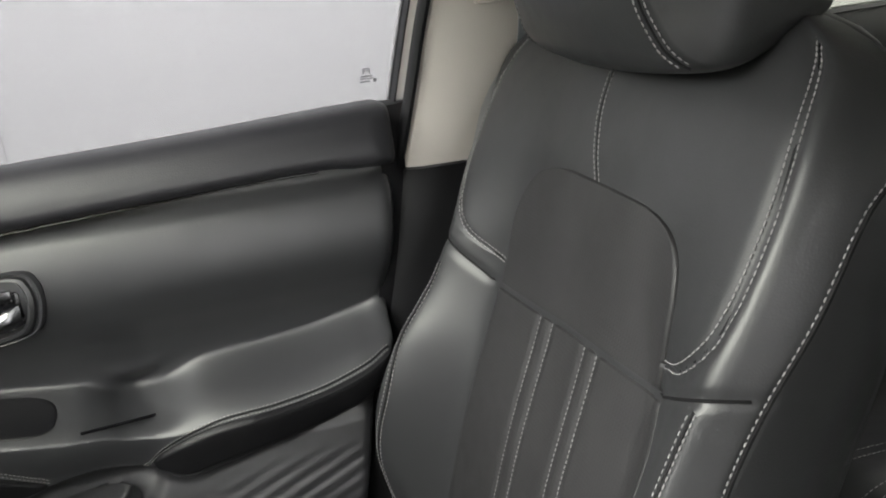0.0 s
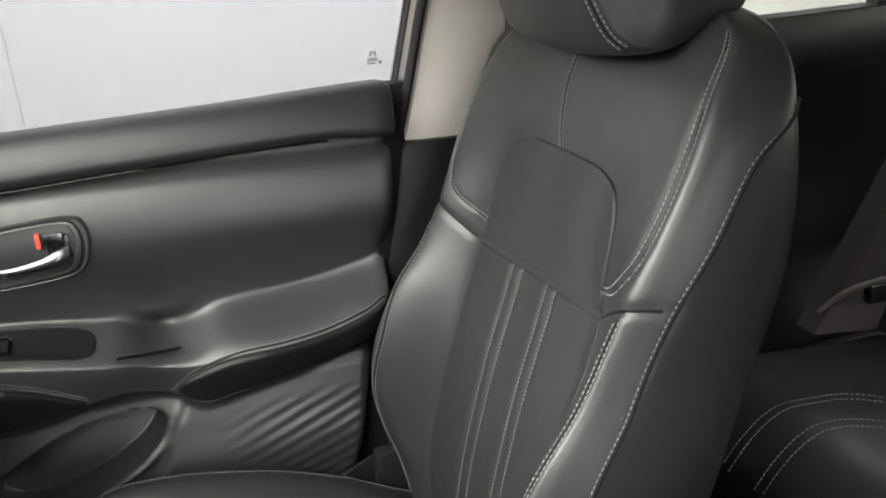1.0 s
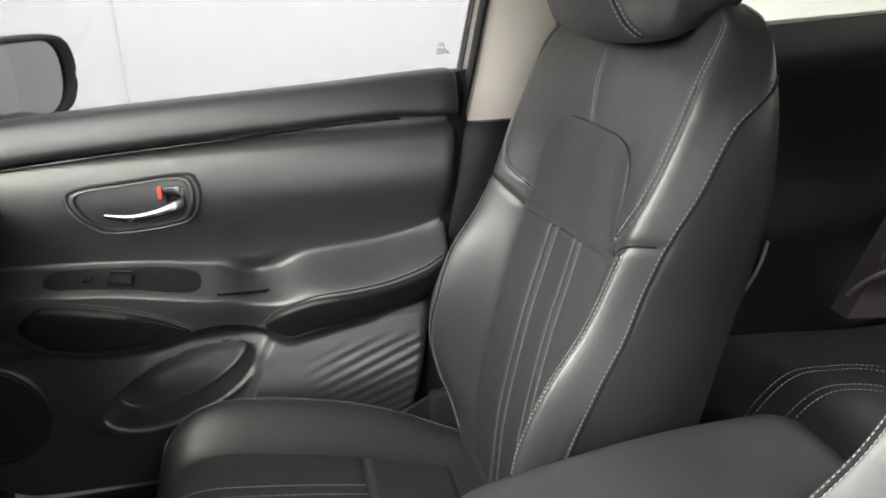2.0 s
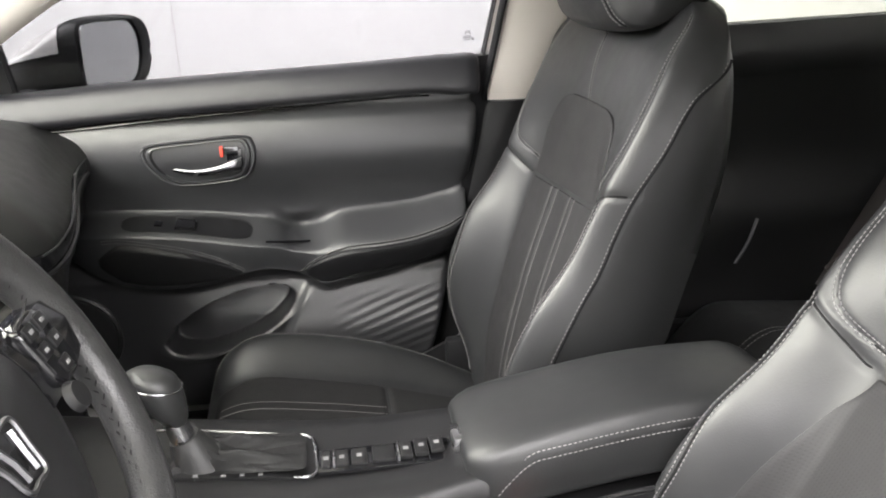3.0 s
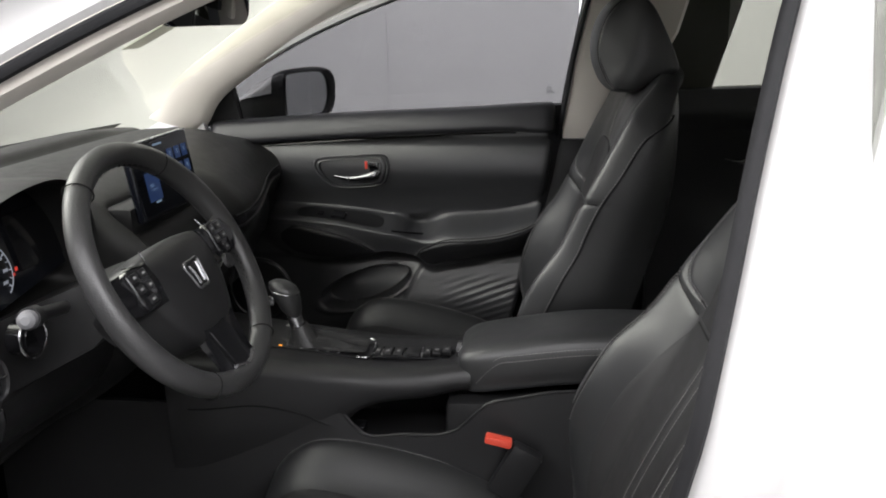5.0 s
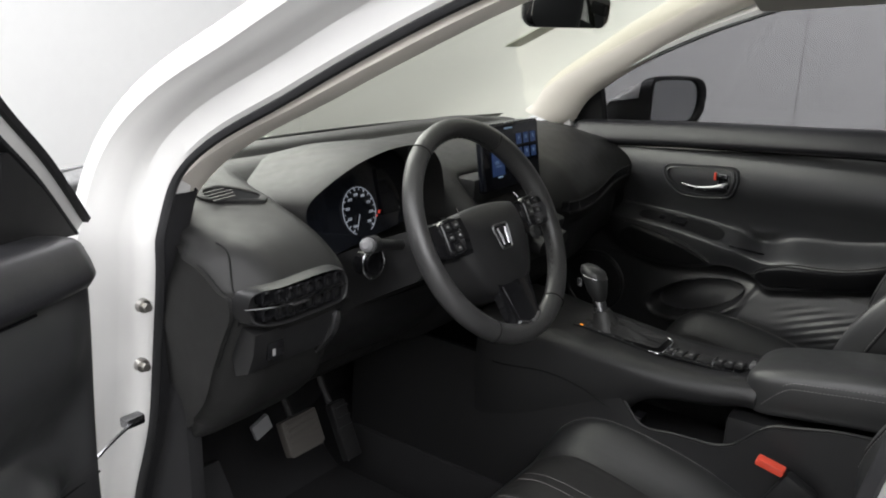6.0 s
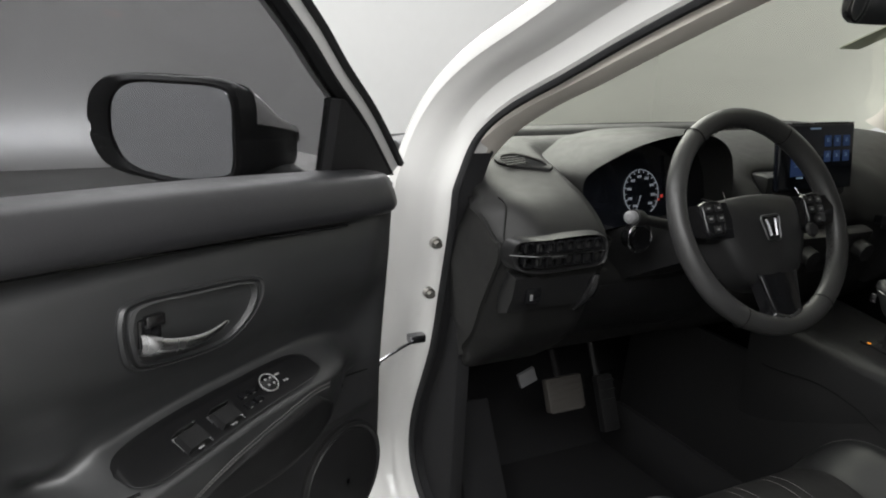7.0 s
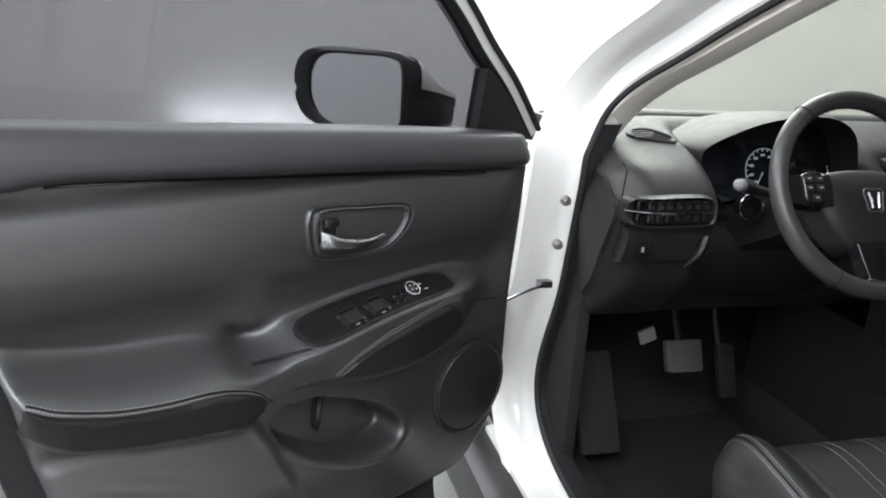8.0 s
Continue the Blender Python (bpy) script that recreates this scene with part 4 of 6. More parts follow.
def front_door(name, m, flip, label, driver):
    door = thing(name, m, label, "car door", "front doors")
    go = lambda nm, sh, mt, par=door, lb="", kd="", sharp=40: part(nm, sh, mt, par, lb, kd, flip, sharp)
    Q = lambda x, z, h=0.0: (x, card(x, z) + h, z)

    def inner(u, v, lo=0.0, hi=1.0):
        v = lo + (hi - lo) * v
        z = 0.455 + 0.63 * v
        x = card_left(z) + (card_right(z) - card_left(z)) * u
        e = min(u / 0.02, (1 - u) / 0.02, v / 0.02, 1)
        k = 1 - ease(0.0, 0.09, u)
        return (x, card(x, z) * (1 - k) + 0.004 * k - 0.012 * (1 - math.sqrt(max(0, 1 - (1 - e) ** 2))), z)
    split = lambda u: (ramp(-0.03 + 0.86 * u, Z_LOW) - 0.006 - 0.455) / 0.63
    go("inner_panel", sheet(lambda u, v: inner(u, v, split(u), 1.0), 230, 160, (0, -0.012, 0)), DOOR_SKIN, lb="black soft-touch door panel", sharp=70)
    go("lower_panel", sheet(lambda u, v: inner(u, v, 0.0, split(u)), 230, 120, (0, -0.012, 0)), LOWER_SKIN, lb="black moulded lower door panel", sharp=70)

    # belt pad with a rounded rear end
    rings = []
    for x in [-0.035, -0.03, -0.02] + list(np.linspace(0.0, 0.876, 40)) + [0.881, 0.885, 0.888, 0.890]:
        g, b = ramp(x, GLASS_Z), ramp(x, PAD_Z)
        k = math.sqrt(max(0.02, 1 - max(0, (x - 0.876) / 0.0145) ** 2)) * math.sqrt(max(0.05, 1 - max(0, (-0.005 - x) / 0.032) ** 2))
        h = g - b
        mid = (g + b) / 2
        rings.append([(x, o if o < -0.03 else -0.03 + (o + 0.03) * k, mid + (z - mid) * (0.55 + 0.45 * k)) for o, z in ((-0.052, g - 0.001), (-0.020, g + 0.001), (0.004, g - 0.001), (0.013, g - 0.006), (0.019, g - 0.016), (0.025, b + 0.55 * h), (0.031, b + 0.28 * h), (0.031, b + 0.010), (0.026, b + 0.002), (0.010, b - 0.001), (-0.02, b), (-0.052, b))])
    go("belt_pad", loft(rings), PAD_SKIN, lb="padded black top rail", sharp=60)
    go("trim_line", tube([(x, card(x, ramp(x, PAD_Z) - 0.008) + 0.006, ramp(x, PAD_Z) - 0.007) for x in np.linspace(0.085, 0.79, 40)], 0.0018, 6), GLOSS)

    # armrest pads and their double seams
    def pad(x0, x1, h):
        def fn(u, v):
            x = x0 + (x1 - x0) * u
            zl, ze = ramp(x, Z_LOW) + 0.004, ramp(x, Z_EDGE) - 0.001
            t = 1.0 if x0 > 0.5 else min(1, u / 0.16) ** 0.6
            ze = ramp(x, ARM_SEAM if x0 > 0.5 else PAD_SEAM) - 0.001
            zm = zl + (ze - zl) * (0.35 if x0 > 0.5 else 0.5)
            zl = min(zl, ze - 0.004)
            k = t
            z = (zm + (zl - zm) * k) * (1 - v) + (zm + (ze - zm) * k) * v
            e = min(1, u / 0.04, (1 - u) / 0.04, v / 0.12, (1 - v) / 0.12)
            return Q(x, z, h * math.sqrt(max(0, 1 - (1 - e) ** 2)) - 0.003)
        return sheet(fn, 50, 14, (0, -0.015, 0))
    arm = go("armrest_pad", pad(0.532, 0.845, 0.011), ARM_SHADE_SKIN, lb="stitched black leather armrest", sharp=60)
    rows = []
    for off in (0.0008, 0.0056):
        rows.append(stitches([Q(x, ramp(x, ARM_SEAM) + off, 0.0010) for x in np.linspace(0.524, 0.842, 50)], 0.0034, 0.0014, 0.0008))
    go("armrest_seam", tube([Q(x, ramp(x, ARM_SEAM) + 0.0032, 0.0004) for x in np.linspace(0.522, 0.842, 50)], 0.0014, 6), SEAM, arm)
    go("armrest_stitching", joined(*rows), THREAD, arm, "grey stitching", "stuff")
    front = go("switch_rest_pad", pad(0.155, 0.416, 0.011), ARM_SHADE_SKIN, lb="stitched black leather pad below the switches", sharp=60)
    rows = []
    for off in (0.0, 0.0056):
        rows.append(stitches([Q(x, ramp(x, PAD_SEAM) + 0.002 + off, 0.0010) for x in np.linspace(0.17, 0.418, 40)], 0.0032, 0.0014, 0.0008))
    go("pad_stitching", joined(*rows), THREAD, front, "grey stitching", "stuff")

    # switch panel on the sloping top of the rest
    x0, x1, proud = (0.165, 0.472, 0.011) if driver else (0.20, 0.44, 0.004)

    def plate(u, v):
        x = x0 + (x1 - x0) * u
        k = math.sqrt(max(0.0, 1 - (2 * u - 1) ** 8))
        za, zc = ramp(x, Z_EDGE) + 0.006, ramp(x, Z_BACK) - 0.008
        zm = (za + zc) / 2
        z = zm + (zc - za) * (v - 0.5) * k
        e = min(1, v / 0.09, (1 - v) / 0.09, u / 0.022, (1 - u) / 0.022)
        return Q(x, z, (proud + 0.001) * math.sqrt(max(0, 1 - (1 - e) ** 2)) - 0.001)
    plate_part = go("switch_panel", sheet(plate, 90, 34, (0, -0.02, 0)), SWITCH_SKIN, lb="black switch panel", sharp=60)

    def on_plate(x, v, h):
        za, zc = ramp(x, Z_EDGE) + 0.006, ramp(x, Z_BACK) - 0.008
        return Vector(Q(x, za + (zc - za) * v, h + proud - 0.004))

    def slab(x, v, sx, sv, h, lift):
        a, b, c, d = on_plate(x - sx, v - sv, lift), on_plate(x + sx, v - sv, lift), on_plate(x + sx, v + sv, lift), on_plate(x - sx, v + sv, lift)
        n = Vector((0, 0.55, 0.83)) * h
        mid = (a + b + c + d) / 4
        top = [mid + (p - mid) * 0.86 + n for p in (a, b, c, d)]
        return loft([[a, b, c, d], top])
    if driver:
        for x in (0.385, 0.335):
            go("window_switch", slab(x, 0.42, 0.016, 0.20, 0.009, 0.004), PLASTIC, plate_part, "black window switch with chrome lip")
            go("switch_lip", slab(x, 0.66, 0.015, 0.018, 0.012, 0.004), PLASTIC, plate_part)
            go("switch_mark", slab(x, 0.32, 0.004, 0.02, 0.0004, 0.0135), GREY_PRINT, plate_part)
            go("switch_edge", tube([on_plate(x - 0.017, 0.20, 0.006), on_plate(x - 0.017, 0.66, 0.008), on_plate(x + 0.017, 0.66, 0.008), on_plate(x + 0.017, 0.34, 0.007)], 0.0015, 5), CHROME, plate_part, "bright edge of the window switch")
        for x, v in ((0.295, 0.62), (0.285, 0.36), (0.30, 0.36), (0.28, 0.62)):
            go("lock_switch", slab(x, v, 0.006, 0.07, 0.004, 0.004), GLOSS, plate_part)
            go("lock_mark", slab(x, v, 0.002, 0.025, 0.0004, 0.0082), GREY_PRINT, plate_part)
        c = on_plate(0.258, 0.55, 0.004)
        nrm = Vector((0, 0.55, 0.83))
        ax, ay = Vector((1, 0, 0)), Vector((0, 0.83, -0.55))
        go("mirror_dial_ring", tube([c + nrm * 0.006 + 0.013 * (math.cos(a) * ax + math.sin(a) * ay) for a in np.linspace(0, 2 * math.pi, 24, endpoint=False)], 0.0016, 6, loop=True), CHROME, plate_part, "chrome ring of the mirror dial")
        go("mirror_dial", loft([[c + nrm * h + r * (math.cos(a) * ax + math.sin(a) * ay) for a in np.linspace(0, 2 * math.pi, 20, endpoint=False)] for r, h in ((0.012, 0.0), (0.011, 0.007), (0.004, 0.009))]), GLOSS, plate_part)
        for k in range(4):
            a = k * math.pi / 2 + 0.78
            d = c + nrm * 0.0085 + 0.006 * (math.cos(a) * ax + math.sin(a) * ay)
            go("dial_mark", tube([d, d + nrm * 0.0012], 0.0018, 6), GREY_PRINT, plate_part)
        for x, v in ((0.232, 0.70), (0.230, 0.45)):
            go("print_mark", slab(x, v, 0.004, 0.03, 0.0004, 0.0045), GREY_PRINT, plate_part)
    else:
        go("window_switch", slab(0.318, 0.45, 0.020, 0.20, 0.008, 0.004), GLOSS, plate_part, "gloss window switch")
        go("switch_lip", slab(0.318, 0.68, 0.018, 0.022, 0.010, 0.004), CHROME, plate_part)
        go("switch_mark", slab(0.330, 0.42, 0.005, 0.05, 0.0004, 0.0125), GREY_PRINT, plate_part)
        go("lock_switch", slab(0.268, 0.50, 0.007, 0.12, 0.004, 0.004), GLOSS, plate_part)
        go("lock_mark", slab(0.268, 0.50, 0.003, 0.05, 0.0004, 0.0082), GREY_PRINT, plate_part)

    # inside handle: oval bowl, rims, lever and lock
    oval = soft_outline([(0.255, 0.995), (0.272, 1.010), (0.35, 1.016), (0.435, 1.020), (0.455, 1.006), (0.456, 0.975), (0.440, 0.944), (0.40, 0.934), (0.33, 0.930), (0.295, 0.938), (0.268, 0.965)], 56)
    oc = np.array([0.357, 0.974])

    def oring(k, h):
        return [(oc[0] + (p[0] - oc[0]) * k, (card(oc[0] + (p[0] - oc[0]) * k, oc[1] + (p[1] - oc[1]) * k) if k > 0.75 else card(oc[0], oc[1])) + h, oc[1] + (p[1] - oc[1]) * k) for p in oval]
    bowl = go("handle_surround", loft([oring(1.04, -0.008), oring(1.02, 0.003), oring(0.99, 0.006), oring(0.96, 0.005), oring(0.945, 0.001), oring(0.925, 0.001), oring(0.905, 0.006), oring(0.86, 0.007), oring(0.83, 0.002), oring(0.80, -0.016), oring(0.70, -0.028), oring(0.3, -0.032), oring(0.05, -0.033)], caps=False), DOOR_SKIN, lb="black oval handle surround", sharp=30)
    base = card(oc[0], oc[1])
    lever_line = [(0.285, base - 0.010, 0.968), (0.315, base - 0.001, 0.961), (0.35, base + 0.006, 0.957), (0.385, base + 0.008, 0.960), (0.415, base + 0.006, 0.966), (0.432, base - 0.002, 0.972)]
    lv = cr(lever_line, 24)
    go("lever", loft([[(p[0], p[1] + 0.5 * t * math.sin(a), p[2] + t * math.cos(a)) for a in np.linspace(0, 2 * math.pi, 10, endpoint=False)] for p, t in zip(lv, [0.003 + 0.007 * ease(0, 1, k) + 0.004 * ease(0.6, 1, k) for k in np.linspace(0, 1, 24)])]), CHROME if driver else DARK_CHROME, bowl, "chrome pull lever")
    go("lever_hub", box((0.420, base - 0.004, 0.982), (0.030, 0.014, 0.034), 0.005), GLOSS, bowl)
    go("lock_tab", box((0.416, base + 0.004, 0.996), (0.024, 0.008, 0.013), 0.002), DARK_CHROME, bowl)
    if not driver:
        go("lock_flag", box((0.398, base + 0.004, 0.994), (0.006, 0.008, 0.020), 0.001), RED, bowl, "red unlocked flag")

    # round speaker grille
    sp = lambda r, h, c=(0.072, 0.632): [(c[0] + r * 0.088 * math.cos(a), card(0.07, 0.6) + h, c[1] + r * 0.088 * math.sin(a)) for a in np.linspace(0, 2 * math.pi, 48, endpoint=False)]
    go("speaker_grille", loft([sp(1.08, -0.015), sp(1.06, 0.006), sp(1.0, 0.009), sp(0.95, 0.006), sp(0.93, 0.008), sp(0.6, 0.013), sp(0.05, 0.015)], caps=False), PLASTIC, lb="round black speaker grille", sharp=30)
    # rib inside the pocket
    if driver:
        go("pocket_divider", tube(cr([(0.385, -0.045, 0.615), (0.395, -0.026, 0.655), (0.375, -0.045, 0.695)], 10), 0.008, 8), PLASTIC)
    go("cup_seam", tube([Vector(Q(0.464, ramp(0.464, Z_EDGE) + 0.006, 0.001)), Vector(Q(0.545, ramp(0.545, Z_EDGE) + 0.012, 0.001))], 0.0034, 8, flat=0.6), GLOSS)
    go("panel_seam", tube([Q(x, 0.803 + 0.12 * (x - 0.086), 0.0) for x in np.linspace(-0.024, 0.10, 14)], 0.0016, 6), SEAM)

    # painted shell with the window frame
    def shell(u, v):
        z = 0.40 + 0.60 * v
        x = ramp(z, {0.40: 0.05, 0.50: -0.05, 0.65: -0.06, 1.12: -0.105}) + u * (ramp(z, {0.40: 0.85, 0.53: 0.875, 0.73: 0.895, 0.87: 0.90, 1.06: 0.895}) - ramp(z, {0.40: 0.05, 0.50: -0.05, 0.65: -0.06, 1.12: -0.105}))
        return (x, -0.075 + 0.05 * ease(0.93, 1.0, u) - 0.012 * v, z)
    go("door_shell", sheet(shell, 40, 20, (0, -0.07, 0)), PAINT, lb="white painted outer door")
    go("door_cladding", sheet(lambda u, v: (0.02 + 0.80 * u - 0.02 * math.sin(math.pi * v), -0.085 - 0.085 * math.sin(math.pi * (0.15 + 0.7 * v)), 0.265 + 0.135 * v), 16, 10, (0, 0.035, 0)), PLASTIC, lb="black plastic cladding along the door's foot", sharp=60)
    go("shell_seal", loft([[(card_right(z) + a, o, z) for a, o in ((-0.01, -0.006), (0.014, -0.012), (0.022, -0.018), (0.034, -0.024), (0.034, -0.05), (-0.01, -0.05))] for z in np.linspace(0.44, 1.145, 24)]), RUBBER)
    frame_line = cr([(-0.115, 1.088), (-0.005, 1.180), (0.088, 1.246), (0.175, 1.312), (0.32, 1.405), (0.48, 1.480), (0.68, 1.540), (0.88, 1.545), (0.972, 1.515)], 44)
    rear_line = cr([(0.972, 1.515), (0.942, 1.36), (0.920, 1.25), (0.907, 1.155)] if driver else [(0.972, 1.515), (0.949, 1.36), (0.929, 1.25), (0.912, 1.145), (0.905, 1.10)], 14)
    whole = np.vstack([frame_line, rear_line[1:]])

    def rail(off, a, b, whole=whole):
        n = len(whole)
        rings = []
        for i in range(n):
            t = whole[min(i + 1, n - 1)] - whole[max(i - 1, 0)]
            t = t / np.linalg.norm(t)
            nn = np.array([t[1], -t[0]])
            p, q = whole[i] + off[0] * nn, whole[i] + off[1] * nn
            rings.append([(p[0], glass_o(p[1]) + a, p[1]), (q[0], glass_o(q[1]) + a, q[1]), (q[0], glass_o(q[1]) + b, q[1]), (p[0], glass_o(p[1]) + b, p[1])])
        return loft(rings)
    if driver:
        go("window_frame", rail((-0.014, 0.006), 0.016, -0.03), PAINT, lb="white painted window frame")
    else:
        go("window_frame", rail((-0.014, 0.006), 0.016, -0.03, frame_line), RUBBER, lb="black edged window frame")
        go("rear_frame", rail((-0.014, 0.006), 0.016, -0.03, rear_line), PAINT, lb="white painted rear window frame")
    go("glass_run", rail((0.0065, 0.0105 if driver else 0.0085), 0.019, -0.012), RUBBER, lb="black rubber glass run")
    go("frame_seal", rail((-0.016, -0.009), 0.024, 0.0165), RUBBER)
    def pane(u, v):
        x = -0.08 + 1.02 * u
        zt = np.interp(x, frame_line[:, 0], frame_line[:, 1]) - 0.012
        zl = ramp(x, GLASS_Z) - 0.03
        z = zl + max(0.0, zt - zl) * v
        return (x, glass_o(z), z)
    go("window_pane", sheet(pane, 20, 10, (0, -0.004, 0)), DOOR_GLASS, lb="tinted window glass").visible_shadow = False
    # maker's mark printed in the glass corner: plain bars
    for dx, dz, w, h in ((0, 0.014, 0.009, 0.001), (-0.004, 0.011, 0.0015, 0.007), (0.004, 0.011, 0.0015, 0.007), (0, 0.011, 0.008, 0.001), (0, 0.004, 0.016, 0.0014), (0, 0.001, 0.017, 0.0014), (-0.002, -0.003, 0.013, 0.0016), (0.011, -0.002, 0.004, 0.004)):
        x, z = 0.872 + dx, 1.176 + dz
        go("glass_print", box((x, glass_o(z) + 0.003, z), (w, 0.0006, h)), DARK_PRINT)
    # sail corner and mirror
    tri = [(-0.115, 1.080), (0.050, 1.095), (0.072, 1.212), (0.062, 1.212), (-0.02, 1.155)] if driver else [(-0.095, 1.080), (0.034, 1.095), (0.030, 1.195), (0.015, 1.186), (-0.04, 1.145)]
    go("sail_panel", loft([[(x, glass_o(z) - 0.012, z) for x, z in tri], [(x, glass_o(z) + 0.018, z) for x, z in tri]]), PLASTIC, lb="black corner panel")
    nrm, tan = Vector((0.917, 0.399, 0.0)), Vector((-0.399, 0.917, 0.0))
    C = Vector((0.165, -0.25, 1.150))
    shape = soft_outline([(-0.100, 0.006), (-0.094, 0.040), (-0.066, 0.063), (0.0, 0.067), (0.068, 0.066), (0.090, 0.050), (0.094, 0.0), (0.092, -0.052), (0.066, -0.064), (0.010, -0.071), (-0.050, -0.063), (-0.080, -0.048), (-0.096, -0.020)], 52)
    rim_out = lambda a, b, k: -0.022 * ease(1.02, 1.14, k) * ease(0.02, 0.08, -a) * (1 - 0.35 * math.exp(-((b + 0.004) / 0.006) ** 2))
    mring = lambda k, h: [C + tan * (a * k + rim_out(a, b, k) + 0.02 * max(0, -h - 0.03) / 0.1 + (0.048 * max(0, -h - 0.012) / 0.1 if a > 0.03 else 0.0)) + Vector((0, 0, b * k * (1 - (0.75 * ease(0.012, 0.10, -h) * ease(0.0, 0.08, a) if b > 0 else 0.0)) - 0.055 * max(0, 1 - k))) + nrm * h for a, b in shape]
    tilted = lambda k, h: [C + tan * a * k + Vector((0, 0, b * k)) + nrm * (h + 0.03 * (a - 0.01)) for a, b in shape]
    mir = go("mirror_housing", loft([mring(0.98, -0.024), mring(1.0, 0.001), mring(1.05, 0.005), mring(1.12, 0.002), mring(1.16, -0.012), mring(1.14, -0.035), mring(1.04, -0.075), mring(0.86, -0.115), mring(0.55, -0.145), mring(0.1, -0.155)], caps=False), PLASTIC, lb="black door mirror housing", sharp=50)
    outer_ = [i for i, q in enumerate(shape) if q[0] < 0.0 or q[1] > 0.0]
    outer_ = outer_[[k for k in range(len(outer_)) if outer_[k] - outer_[k - 1] > 1][0]:] + outer_[:[k for k in range(len(outer_)) if outer_[k] - outer_[k - 1] > 1][0]] if any(outer_[k] - outer_[k - 1] > 1 for k in range(1, len(outer_))) else outer_
    go("mirror_cap", loft([[r[i] for i in outer_] for r in (mring(1.165, -0.030), mring(1.150, -0.040), mring(1.055, -0.078), mring(0.875, -0.118), mring(0.565, -0.148), mring(0.1, -0.159))], caps=False, closed=False), PAINT, mir, "white mirror cap")
    go("mirror_glass", loft([tilted(1.0, -0.008), tilted(1.0, -0.001), tilted(0.985, 0.0)]), MIRROR, mir, "mirror glass", sharp=8)
    arm_path = [Vector((0.02, -0.125, 1.045)), Vector((0.03, -0.15, 1.075)), Vector((0.05, -0.18, 1.092)), Vector((0.08, -0.205, 1.10))]
    go("mirror_arm", loft([[p + Vector((k * 0.042 * math.cos(a), 0.0, 0.016 * k2 * math.sin(a))) for a in np.linspace(0, 2 * math.pi, 16, endpoint=False)] for p, k, k2 in zip([Vector(q) for q in cr(arm_path, 8)], np.linspace(1.3, 0.8, 8), np.linspace(0.9, 1.5, 8))]), PLASTIC, mir)
    return door


front_door("front_door", pose(0, 0.70, 0), True, "closed passenger door with black leather trim and tinted glass", False)
OPEN = Matrix(((0.5, 0.8660, 0, 0.45 - 0.33 * 0.866), (-0.8660, 0.5, 0, -0.7794 - 0.33 * 0.5), (0, 0, 1, 0.014), (0, 0, 0, 1)))
# the open door stands a little proud at its free end
LIFT = Matrix.Translation((0.33, 0, 0.95)) @ Matrix.Rotation(-0.022, 4, "Y") @ Matrix.Translation((-0.33, 0, -0.95))
front_door("front_door", OPEN @ LIFT, False, "wide open driver door with black trim and window switches", True)


